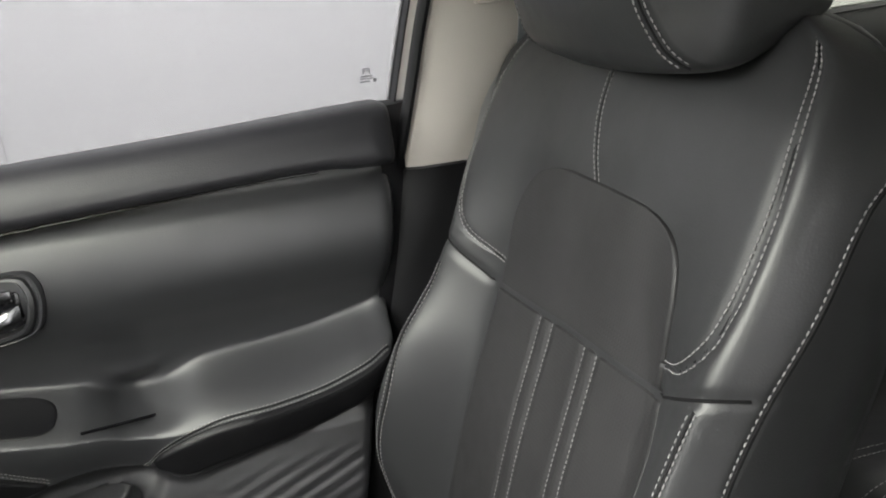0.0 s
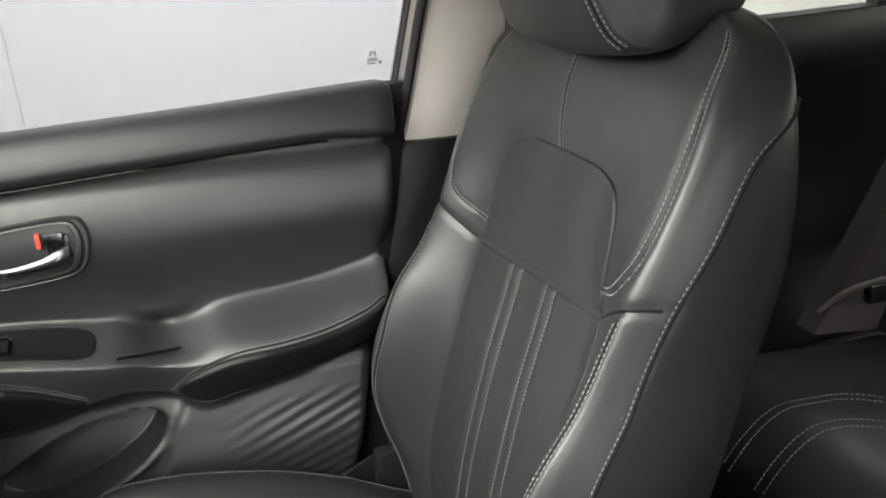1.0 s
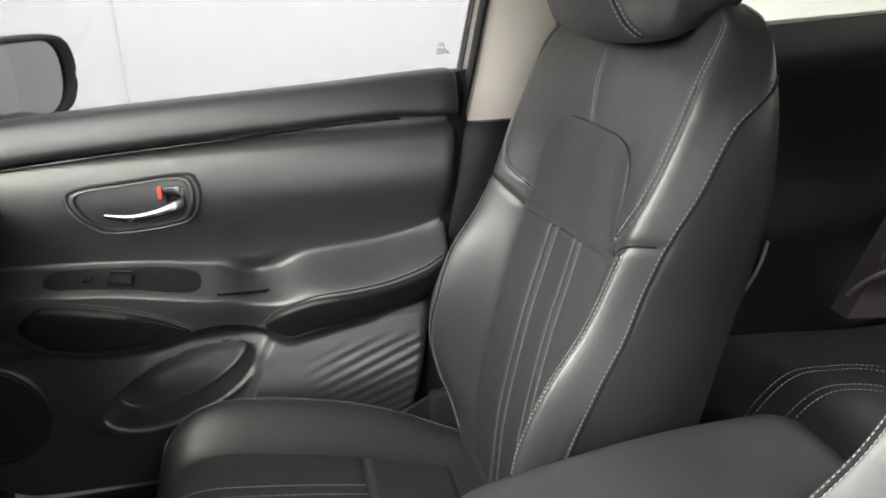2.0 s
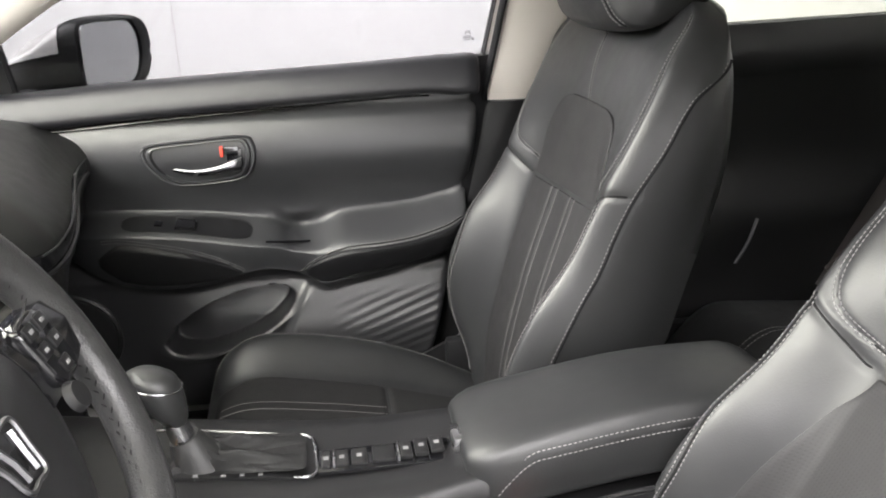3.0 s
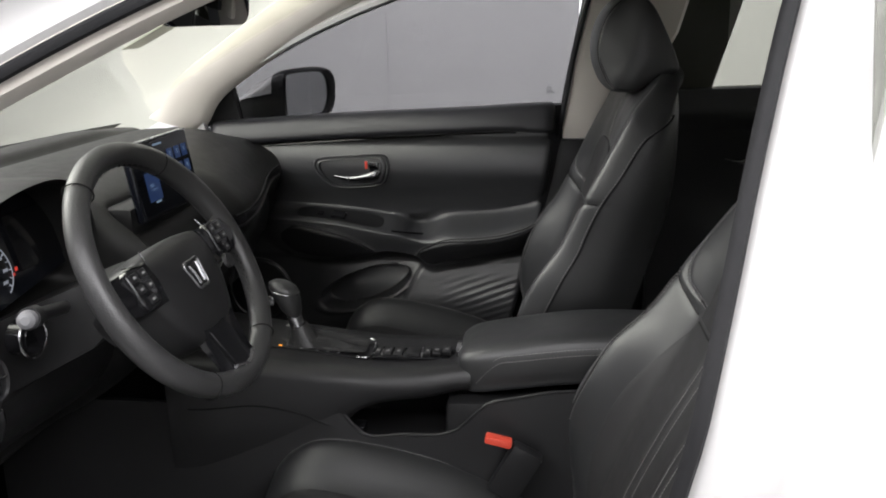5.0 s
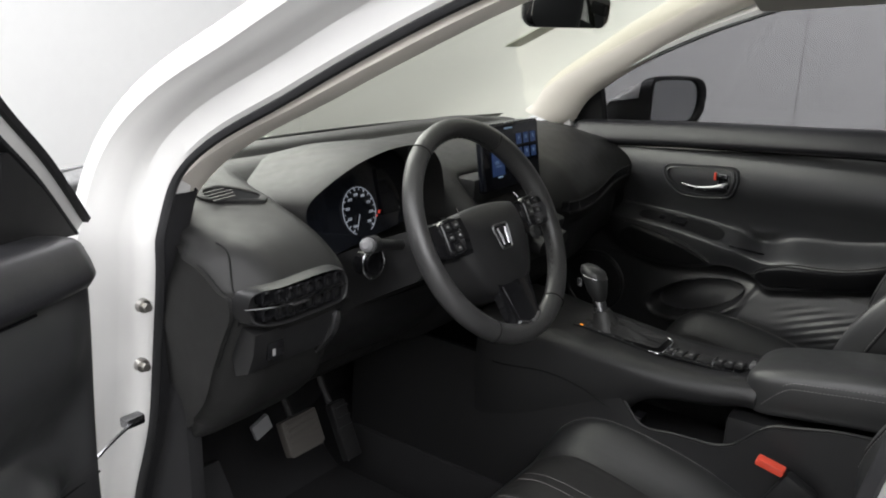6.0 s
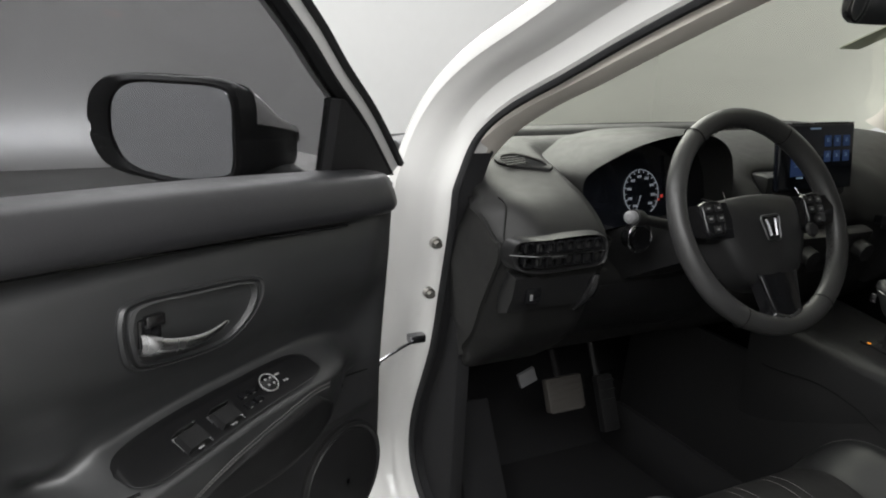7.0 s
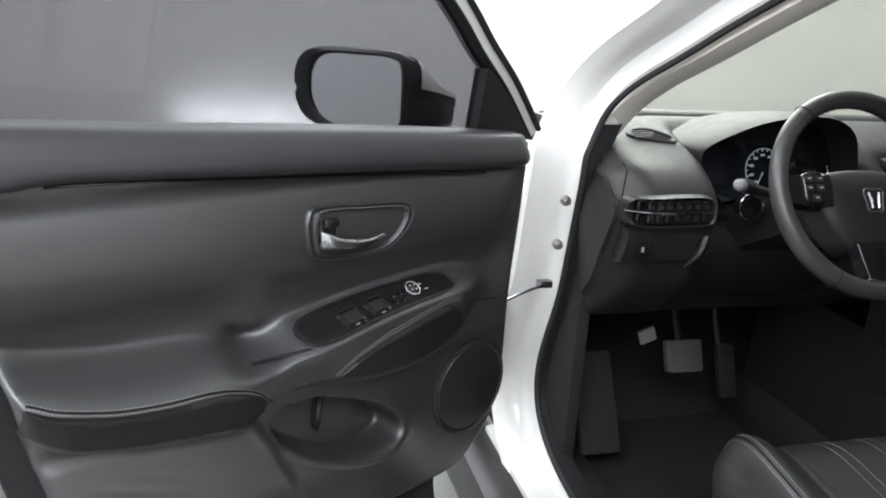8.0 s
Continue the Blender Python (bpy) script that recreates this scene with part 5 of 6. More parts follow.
# ---- rear doors ----
def rear_door(s, label):
    door = thing("rear_door", pose(1.05, s * 0.74, 0.40), label, "car door", "rear doors")

    def skin(u, v):
        z = 0.04 + 0.735 * v
        return (0.09 + 0.79 * u - 0.10 * u * (1 - v), -s * (0.012 * math.cos(v * 5) + 0.03 * math.exp(-((v - 0.45) / 0.12) ** 2) * ease(0.1, 0.3, u)), z + 0.025 * u * v)
    part("inner_panel", sheet(skin, 30, 60, (0, s * 0.05, 0)), PLASTIC, door, "black rear door panel", sharp=70)
    part("belt_pad", loft([[(x, -s * o, z + 0.03 * x) for o, z in ((-0.045, 0.775), (-0.01, 0.775), (0.004, 0.770), (0.013, 0.745), (0.018, 0.70), (0.010, 0.672), (-0.045, 0.672))] for x in np.linspace(0.13, 0.90, 14)]), PLASTIC, door)
    part("window_pane", sheet(lambda u, v: (0.05 + 0.80 * u, s * (0.02 - 0.09 * v), 0.77 + 0.03 * u + 0.30 * v), 4, 4, (0, s * 0.004, 0)), REAR_GLASS, door).visible_shadow = False
    part("window_frame", loft([[(x, s * (0.02 - 0.3 * (z - 0.77)) + a, z + b) for a, b in ((-0.012, -0.016), (0.012, -0.016), (0.012, 0.016), (-0.012, 0.016))] for x, z in cr([(0.03, 1.07), (0.35, 1.10), (0.62, 1.075), (0.86, 0.98)], 18)]), RUBBER, door)
    part("quarter_divider", loft([[(x + a, s * (0.02 - 0.3 * (z - 0.77)) + b, z) for a, b in ((-0.016, -0.014), (0.016, -0.014), (0.016, 0.014), (-0.016, 0.014))] for x, z in ((0.745, 0.78), (0.775, 0.92), (0.80, 1.03))]), RUBBER, door)
    part("lever", tube(cr([(0.265, -s * 0.040, 0.610), (0.295, -s * 0.055, 0.605), (0.332, -s * 0.050, 0.617)], 10), [0.003, 0.004, 0.004, 0.005, 0.005, 0.006, 0.007, 0.008, 0.008, 0.006], 8), CHROME, door, "chrome door lever")
    part("pull_handle", tube(cr([(0.402, -s * 0.045, 0.285), (0.420, -s * 0.056, 0.335), (0.440, -s * 0.048, 0.385)], 10), 0.0035, 8), KNOB_WHITE, door)
    part("quarter_trim", sheet(lambda u, v: (0.60 + 0.26 * v + 0.5 * u, -s * (0.095 + 0.05 * u + 0.02 * math.sin(3 * u)), 0.22 + 0.50 * v), 16, 12, (0, s * 0.05, 0)), QUARTER_SKIN, door, "grey brown trim behind the rear door")
    part("trim_edge", tube(cr([(0.545, -s * 0.150, 0.300), (0.575, -s * 0.156, 0.325), (0.615, -s * 0.160, 0.340), (0.67, -s * 0.162, 0.346)], 14), 0.0055, 8), QUARTER_SKIN, door, "raised edge of the side trim")
    part("seat_latch", box((0.655, -s * 0.165, 0.325), (0.045, 0.02, 0.035), 0.006), DARK_CHROME, door, "grey metal seat latch")
    return door


rear_door(1, "closed rear passenger door with black trim")
rear_door(-1, "closed rear driver-side door with black trim")

# ---- dashboard ----
dash = thing("dashboard", pose(0.0, 0.0, 0.62), "black dashboard with a dial cluster, touch screen and side vents", "dashboard")
DZ = 0.62


def dash_profile(y):
    """The dashboard's section at y, from the windscreen down to the knees."""
    end = ease(0.50, 0.72, abs(y))
    cl = ease(-0.575, -0.51, y) * (1 - ease(-0.22, -0.14, y))
    mid = ease(-0.17, -0.12, y) * (1 - ease(0.12, 0.20, y))
    dr = 1 - ease(-0.56, -0.50, y)
    face = 0.245 + 0.012 * dr
    back = 0.085 * ease(0.20, 0.66, y)
    cheek = ease(0.68, 0.757, -y) ** 1.6
    pts = [(-0.47 + 0.10 * y * y * 2, 1.070), (-0.36, 1.098 - 0.015 * end), (-0.26, 1.106 - 0.02 * end), (-0.225, 1.088 - 0.02 * end), (-0.15, 1.108 - 0.02 * end), (-0.04, 1.112 - 0.03 * end), (0.06, 1.102 - 0.035 * end - 0.01 * cl), (0.13, 1.082 - 0.022 * end - 0.02 * cl), (0.19 - 0.03 * end * (1 - dr), 1.055 - 0.004 * end),
           (face - 0.02, 1.024), (face, 0.997), (face + 0.002, 0.972), (face - 0.008, 0.950), (face - 0.022, 0.922), (0.215, 0.880), (0.185, 0.815), (0.11, 0.745), (0.0, 0.69), (-0.25, 0.66), (-0.47, 0.70)]
    pts = [(x - (0.042 * cheek if i > 5 else 0.0), z - (0.022 * cheek if 5 <= i <= 9 else 0.0)) for i, (x, z) in enumerate(pts)]
    out = []
    for i, (x, z) in enumerate(pts):
        if cl > 0 and 5 <= i <= 13:
            x = x + ({5: -0.08, 6: -0.03, 7: 0.01, 8: 0.04}.get(i, 0.07) - x) * cl * (1.0 if i < 12 else 0.75)
        if mid > 0 and 8 <= i <= 12:
            x = x - 0.045 * mid
        if 14 <= i <= 16:
            x = x - 0.07 * cl
        if 5 <= i <= 17:
            x -= back * {5: 0.15, 6: 0.35, 7: 0.6, 8: 0.85, 17: 0.5}.get(i, 1.0)
        out.append((x, z))
    return out


def dash_ring(y):
    p = cr(dash_profile(y), 90)
    return [(q[0], y if y > -0.72 else -0.72 + (y + 0.72) * ease(0.065, 0.125, q[0]), q[1] - DZ) for q in p]


ys = [-0.757, -0.756, -0.753, -0.748] + list(np.linspace(-0.741, 0.72, 112))


def dash_top(x, y):
    """The height of the dashboard's upper side at a place."""
    p = [q for q in cr(dash_profile(y), 90)[:46]]
    return float(np.interp(x, [q[0] for q in p], [q[1] for q in p]))


body = part("dash_body", loft([dash_ring(y) for y in ys]), DASH_SKIN, dash, "black grained dashboard skin", sharp=50)

part("end_seam", tube([(p[0] + 0.0005, p[1] - 0.0005, p[2]) for p in dash_ring(-0.750) if p[0] > 0.14 and p[2] > 0.88 - DZ], 0.0014, 6), SEAM, body)
# hood over the dials, sweeping out of the dashboard
ARCH = cr([(-0.480, 0.965), (-0.508, 0.993), (-0.541, 1.035), (-0.556, 1.064), (-0.544, 1.090), (-0.486, 1.118), (-0.423, 1.139), (-0.34, 1.152), (-0.265, 1.148), (-0.215, 1.118), (-0.196, 1.06), (-0.195, 1.00)], 60)
ac = np.array([-0.38, 1.03])


def hood_ring(x, k, drop):
    return [(x, ac[0] + (p[0] - ac[0]) * k, ac[1] + (p[1] - ac[1]) * k - drop - DZ) for p in ARCH]


hood = part("cluster_hood", loft([hood_ring(0.085, 0.90, 0.0), hood_ring(0.12, 0.955, 0.0), hood_ring(0.150, 0.985, 0.0), hood_ring(0.158, 1.0, 0.0), hood_ring(0.150, 1.02, 0.001), hood_ring(0.10, 1.04, 0.003), hood_ring(0.02, 1.055, 0.012), hood_ring(-0.08, 1.065, 0.03), hood_ring(-0.18, 1.06, 0.058)], caps=False, closed=False), DASH_SKIN, dash, "black hood over the dials", sharp=50)
face = part("cluster_face", loft([[(0.098 + 0.25 * (1.03 - (ac[1] + (p[1] - ac[1]) * 0.93)), ac[0] + (p[0] - ac[0]) * 0.93, ac[1] + (p[1] - ac[1]) * 0.93 - DZ) for p in ARCH], [(0.09 + 0.25 * (1.03 - (ac[1] + (p[1] - ac[1]) * 0.93)), ac[0] + (p[0] - ac[0]) * 0.93, ac[1] + (p[1] - ac[1]) * 0.93 - DZ) for p in ARCH]]), SCREEN_GLASS, dash, "dark dial cluster glass")


def on_face(y, z, h=0.0):
    return Vector((0.100 + 0.25 * (1.03 - z) + h, y, z - DZ))


g0, gr = (-0.371, 1.035), 0.042
pol = lambda a, r, h=0.001: on_face(g0[0] + r * math.cos(a), g0[1] + r * math.sin(a), h)
part("gauge_ring", tube([pol(a, gr) for a in np.linspace(radians(-60), radians(245), 60)], 0.0008, 5), WHITE_PRINT, face, "white speed dial ring")
ticks = []
for k in range(17):
    a = radians(235 - k * 17.5)
    ticks.append(tube([pol(a, gr * 0.86), pol(a, gr * 0.97)], 0.0007 if k % 2 else 0.0011, 4))
part("gauge_ticks", joined(*ticks), WHITE_PRINT, face, "", "stuff")
marks = []
for k in range(0, 17, 2):
    a = radians(235 - k * 17.5)
    c = pol(a, gr * 0.70)
    for d in (-0.0035, 0.0, 0.0035):
        marks.append(box(c + Vector((0, d, 0)), (0.0005, 0.0020, 0.0050)))
part("gauge_marks", joined(*marks), WHITE_PRINT, face, "", "stuff")
part("gauge_needle", tube([pol(radians(60), -0.006, 0.003), pol(radians(243), gr * 0.82, 0.003)], [0.0010, 0.0006], 5), WHITE_PRINT, face, "white needle")
part("warning_lamp", joined(box(on_face(-0.322, 1.026, 0.002), (0.0006, 0.006, 0.006)), box(on_face(-0.330, 1.020, 0.002), (0.0006, 0.004, 0.004))), RED_PRINT, face, "red warning lamp")
part("indicator_lamp", joined(box(on_face(-0.492, 1.108, 0.002), (0.0006, 0.008, 0.003)), box(on_face(-0.478, 1.110, 0.002), (0.0006, 0.005, 0.003))), GREEN_PRINT, face, "green indicator lamp")
part("cluster_screen", box(on_face(-0.262, 1.06, 0.002), (0.003, 0.10, 0.085), 0.001, pose(0, 0, 0, 0, -14, 0)), GLOSS, face)

# touch screen standing on the dashboard
tablet = part("touch_screen", box((0.186, -0.012, 1.106 - DZ), (0.016, 0.218, 0.132), 0.006, pose(0, 0, 0, 0, -8, 0), 3), SCREEN_GLASS, dash, "dark touch screen with blue tiles")
sm = Matrix.Translation((0.186, -0.012, 1.106 - DZ)) @ pose(0, 0, 0, 0, -8, 0)
tile = lambda y, z, w, h: box(sm @ Vector((0.0085, y, z)), (0.0008, w, h), 0.0, pose(0, 0, 0, 0, -8, 0))
for r in range(2):
    for c in range(3):
        part("screen_tile", tile(0.028 + 0.028 * c, 0.030 - 0.030 * r, 0.020, 0.022), SCREEN_BLUE, tablet)
        part("screen_icon", tile(0.028 + 0.028 * c, 0.032 - 0.030 * r, 0.007, 0.008), SCREEN_WHITE, tablet)
part("screen_map", tile(-0.055, -0.012, 0.045, 0.05), SCREEN_BLUE, tablet)
part("screen_icon", joined(tile(-0.06, -0.010, 0.014, 0.006), tile(-0.055, -0.018, 0.022, 0.004), tile(-0.05, -0.040, 0.018, 0.003), tile(-0.062, 0.018, 0.006, 0.006)), SCREEN_WHITE, tablet, "", "stuff")
part("screen_bar", tile(-0.01, 0.055, 0.03, 0.003), SCREEN_WHITE, tablet)
part("screen_edge", box(sm @ Vector((0.002, 0, 0.0665)), (0.014, 0.21, 0.002), 0.0, pose(0, 0, 0, 0, -8, 0)), CHROME, tablet, "bright top edge")
part("screen_foot", box((0.155, -0.012, 1.045 - DZ), (0.06, 0.24, 0.05), 0.012), PLASTIC, dash)

# long vent slot with bright lips to the passenger's side
def slot_x(y):
    """Where the long vent stands along the dashboard's face."""
    return 0.249 - 0.02 * (1 - ease(0.1, 0.2, y)) - 0.085 * ease(0.20, 0.66, y)


for dz, r, m in ((0.014, 0.0014, PLASTIC), (-0.012, 0.003, PLASTIC)):
    part("vent_lip", tube([(slot_x(y) + 0.002, y, 0.972 + 0.012 * ease(0.1, 0.6, y) + dz - DZ) for y in np.linspace(0.16, 0.655, 30)], r, 6), m, dash)
part("vent_slot", loft([[(slot_x(y) + a, y, 0.972 + 0.012 * ease(0.1, 0.6, y) + b - DZ) for a, b in ((0, 0.012), (0.0, -0.010), (-0.02, -0.010), (-0.02, 0.012))] for y in np.linspace(0.16, 0.655, 20)]), GLOSS, dash, "gloss black vent slot")
part("glove_box_lid", sheet(lambda u, v: (0.226 - 0.085 * ease(0.20, 0.66, 0.20 + 0.44 * u) - 0.018 * v * v - 0.004 * (1 - min(1, min(u, 1 - u) / 0.03, min(v, 1 - v) / 0.05)), 0.20 + 0.44 * u, 0.925 - 0.10 * v - DZ), 24, 10, (-0.02, 0, 0)), PLASTIC, dash)
# centre stack: climate knobs
stack = part("climate_panel", box((0.235, 0.0, 0.925 - DZ), (0.03, 0.23, 0.09), 0.010, pose(0, 0, 0, 0, 18, 0)), PLASTIC, dash)
for y in (-0.08, 0.0, 0.08):
    part("climate_knob", tube([(0.245, y, 0.93 - DZ), (0.276, y, 0.922 - DZ)], [0.021, 0.019], 20), PLASTIC, stack)

# vent at the driver's end: oval mouth, cells, bright bar
vent_out = soft_outline([(-0.742, 0.976), (-0.742, 0.998), (-0.730, 1.010), (-0.69, 1.013), (-0.63, 1.015), (-0.597, 1.012), (-0.583, 1.000), (-0.581, 0.978), (-0.592, 0.965), (-0.63, 0.962), (-0.69, 0.961), (-0.730, 0.964)], 48)
vc = vent_out.mean(0)
vback = lambda y: 0.030 * ease(0.69, 0.77, -y) ** 1.5
vr = lambda k, x: [(x - vback(vc[0] + (p[0] - vc[0]) * k), vc[0] + (p[0] - vc[0]) * k, vc[1] + (p[1] - vc[1]) * k - DZ) for p in vent_out]
vent = part("side_vent", loft([vr(1.12, 0.244), vr(1.09, 0.259), vr(1.04, 0.266), vr(1.0, 0.264), vr(0.97, 0.250), vr(0.5, 0.240), vr(0.05, 0.238)], caps=False), PLASTIC, dash, "oval black air vent with a chrome bar", sharp=35)
cells = []
for i in range(8):
    for j in range(2):
        y, z = -0.724 + 0.0182 * i, 0.977 + 0.0230 * j
        bk = vback(y)
        cell = rounded(0.0172, 0.0200, 0.004, 3, y, z)
        inner = rounded(0.0116, 0.0140, 0.003, 3, y, z)
        cells.append(loft([[(0.263 - bk, a, b - DZ) for a, b in cell], [(0.264 - bk, a, b - DZ) for a, b in inner], [(0.246 - bk, a, b - DZ) for a, b in inner], [(0.248 - bk, a, b - DZ) for a, b in cell]], caps=False, loop=True))
        for dy in (-0.002, 0.002):
            cells.append(box((0.252 - bk, y + dy, z - DZ), (0.010, 0.0012, 0.0150)))
part("vent_mesh", joined(*cells), GLOSS, vent, "", "stuff")
part("vent_bar", tube([(0.268 - vback(y), y, 0.9885 - DZ) for y in np.linspace(-0.752, -0.583, 24)], 0.0014, 6), DARK_CHROME, vent, "chrome bar")
part("vent_knob", box((0.272, -0.680, 0.988 - DZ), (0.010, 0.030, 0.0055), 0.0022), CHROME, vent, "bright vent knob")
# upper side vent by the pillar
tri = soft_outline([(-0.014, -0.622), (-0.004, -0.600), (0.030, -0.584), (0.072, -0.574), (0.086, -0.580), (0.082, -0.592), (0.040, -0.626), (0.008, -0.636)], 40)
tc = tri.mean(0)
tr_ = lambda k, h: [(tc[0] + (p[0] - tc[0]) * k, tc[1] + (p[1] - tc[1]) * k, dash_top(tc[0] + (p[0] - tc[0]) * k, tc[1] + (p[1] - tc[1]) * k) + h - DZ) for p in tri]
tv = part("window_vent", loft([tr_(1.15, -0.006), tr_(1.12, 0.004), tr_(1.0, 0.0055), tr_(0.90, 0.0045), tr_(0.86, 0.0005)], caps=False), DASH_SKIN, dash, "small black window vent", sharp=30)
part("vent_mouth", loft([tr_(0.89, 0.0016), tr_(0.5, 0.0018), tr_(0.1, 0.0018)]), CARPET, tv)
for k in range(4):
    x = 0.002 + 0.012 * k
    part("slat", tube([(x, -0.632 - 0.002 * k, dash_top(x, -0.632) + 0.004 - DZ), (x + 0.014, -0.594 - 0.006 * abs(k - 1), dash_top(x + 0.014, -0.594) + 0.0035 - DZ)], 0.0016, 5), PLASTIC, tv)
# end cap, switch pod and knee panel on the driver's side
seam = []
for i in range(34, 56):
    sy = -0.712 - 0.030 * ease(34, 44, i)
    q = cr(dash_profile(sy), 90)[i]
    seam.append((q[0] + 0.0005, sy, q[1] + 0.0005 - DZ))
part("end_seam", tube(seam, 0.0016, 6), SEAM, dash)
pod = part("switch_pod", loft([[(x, y, z - DZ) for x, z in ((0.215, 0.955), (0.246, 0.948), (0.240, 0.915), (0.226, 0.885), (0.20, 0.875), (0.18, 0.95))] for y in (-0.738, -0.732, -0.68, -0.62, -0.597, -0.592)]), PLASTIC, dash, "black switch pod below the vent")
part("pod_edge", tube(cr([(0.243, -0.577, 0.940 - DZ), (0.234, -0.581, 0.905 - DZ), (0.212, -0.594, 0.868 - DZ)], 10), [0.006, 0.009, 0.010, 0.010, 0.010, 0.009, 0.008, 0.007, 0.005, 0.003], 8), DARK_CHROME, pod)
part("pod_button", box((0.241, -0.700, 0.915 - DZ), (0.006, 0.030, 0.026), 0.003), GLOSS, pod)
part("button_print", box((0.2445, -0.705, 0.913 - DZ), (0.0008, 0.005, 0.010)), GREY_PRINT, pod)
part("knee_panel", sheet(lambda u, v: (0.165 - 0.16 * v * v - 0.02 * math.sin(u * math.pi), -0.64 + 0.44 * u, 0.875 - 0.17 * v - DZ), 20, 12, (-0.03, 0, 0)), PLASTIC, dash)
part("column_shroud", loft([[(x, -0.374 + a * k, z + b * k - DZ) for a, b in ((-0.055, -0.05), (0.055, -0.05), (0.065, 0.0), (0.05, 0.045), (-0.05, 0.045), (-0.065, 0.0))] for x, z, k in ((0.08, 0.905, 1.15), (0.20, 0.965, 1.05), (0.275, 1.0, 0.95), (0.295, 1.01, 0.7))]), PLASTIC, dash)
# light stalk and start button
stalk = part("light_stalk", tube([(0.245, -0.43, 1.012 - DZ), (0.262, -0.50, 1.030 - DZ), (0.268, -0.522, 1.036 - DZ)], 0.009, 10), PLASTIC, dash, "black light stalk with a pale knob end")
part("stalk_ring", tube([(0.268, -0.520, 1.036 - DZ), (0.278, -0.545, 1.042 - DZ)], [0.0135, 0.0135], 14), PLASTIC, stalk)
part("stalk_end", tube([(0.278, -0.545, 1.042 - DZ), (0.283, -0.556, 1.0445 - DZ), (0.285, -0.560, 1.0455 - DZ)], [0.0112, 0.0100, 0.005], 16), KNOB_WHITE, stalk, "pale grey knob end")
part("start_button_ring", tube([(0.232 - 0.1 * 0.022 * math.sin(a), -0.482 + 0.025 * math.cos(a), 0.990 + 0.025 * math.sin(a) - DZ) for a in np.linspace(0, 2 * math.pi, 28, endpoint=False)], 0.0020, 6, loop=True), CHROME, dash, "chrome ring of the start button")
part("start_button", tube([(0.21, -0.482, 0.990 - DZ), (0.236, -0.482, 0.990 - DZ)], [0.023, 0.020], 24), GLOSS, dash)

# ---- pedals ----
def pedal(y, z, w, h, label, slant=24, mat=PEDAL):
    p = thing("pedal", pose(-0.05, y, z), label, "pedal", "pedals")
    pad_ = part("pedal_pad", box((0, 0, 0), (0.022, w, h), 0.006, pose(0, 0, 0, 0, -slant, 0)), mat, p)
    ribs = [box((0.012 - 0.30 * (h / 2 - (k + 0.5) * h / 6), 0, -(h / 2 - (k + 0.5) * h / 6) * -1), (0.003, w * 0.85, 0.005), 0.0, pose(0, 0, 0, 0, -slant, 0)) for k in range(6)]
    part("pedal_ribs", joined(*ribs), mat, p, "", "stuff")
    part("pedal_arm", tube(cr([(-0.012, 0, 0.0), (-0.07, 0, 0.10), (-0.10, 0, 0.20)], 8), 0.008, 6, flat=0.6), PLASTIC, p)
    return p


pedal(-0.39, 0.548, 0.095, 0.075, "worn grey rubber brake pedal")
pedal(-0.265, 0.50, 0.045, 0.13, "black hanging accelerator pedal", 24, PLASTIC)
rest = thing("foot_rest", pose(-0.03, -0.62, 0.40), "black carpeted foot rest beside the pedals", "foot rest")
part("rest_pad", box((0, 0, 0.05), (0.03, 0.10, 0.24), 0.01, pose(0, 0, 0, 0, -30, 0)), CARPET, rest)
lever_ = thing("hood_release", pose(-0.04, -0.50, 0.61), "grey release bracket under the dashboard", "lever")
part("bracket", box((0, 0, 0), (0.01, 0.042, 0.034), 0.003, pose(0, 0, 0, 20, 0, 0)), KNOB_WHITE, lever_)

# ---- steering wheel ----
WT = radians(28.5)
wheel = thing("steering_wheel", Matrix.Translation((0.385, -0.376, 1.052)) @ Matrix(((math.cos(WT), 0, -math.sin(WT), 0), (0, 1, 0, 0), (math.sin(WT), 0, math.cos(WT), 0), (0, 0, 0, 1))), "black leather steering wheel with buttons and a chrome badge", "steering wheel")
# local: x towards the driver, y to the passenger's side, z up the wheel
RIM = 0.171
rim_ring = lambda r: [(0, r * math.cos(a), r * math.sin(a) * (0.985 if math.sin(a) < 0 else 1)) for a in np.linspace(0, 2 * math.pi, 96, endpoint=False)]
part("rim", tube(rim_ring(RIM), [0.0165 + 0.002 * max(0, math.cos(2 * (a - 0.6))) for a in np.linspace(0, 2 * math.pi, 96, endpoint=False)], 18, loop=True, flat=0.92), material("smooth black wheel leather", (0.030, 0.030, 0.030), 0.36, grain=0.2, scale=500, cells=True), wheel, "black leather rim")
part("rim_stitching", stitches([(0.004 * math.sin(a * 80), (RIM - 0.0165) * math.cos(a), (RIM - 0.0165) * math.sin(a)) for a in np.linspace(0, 2 * math.pi, 500)], 0.006, 0.004, 0.0011), SEAM, wheel, "", "stuff")
for a in (0.95, 2.19, 4.15, 5.27):
    part("rim_seam", tube([(0.0172 * math.cos(b), (RIM + 0.0178 * math.sin(b)) * math.cos(a), (RIM + 0.0178 * math.sin(b)) * math.sin(a)) for b in np.linspace(0, 2 * math.pi, 16, endpoint=False)], 0.001, 5, loop=True), SEAM, wheel)
hub_shape = soft_outline([(-0.088, 0.045), (-0.05, 0.055), (0.0, 0.058), (0.05, 0.055), (0.088, 0.045), (0.092, 0.012), (0.075, -0.035), (0.045, -0.075), (0.0, -0.086), (-0.045, -0.075), (-0.075, -0.035), (-0.092, 0.012)], 56)
hr_ = lambda k, x: [(x, p[0] * k * 1.08, p[1] * k * 1.06 - 0.018) for p in hub_shape]
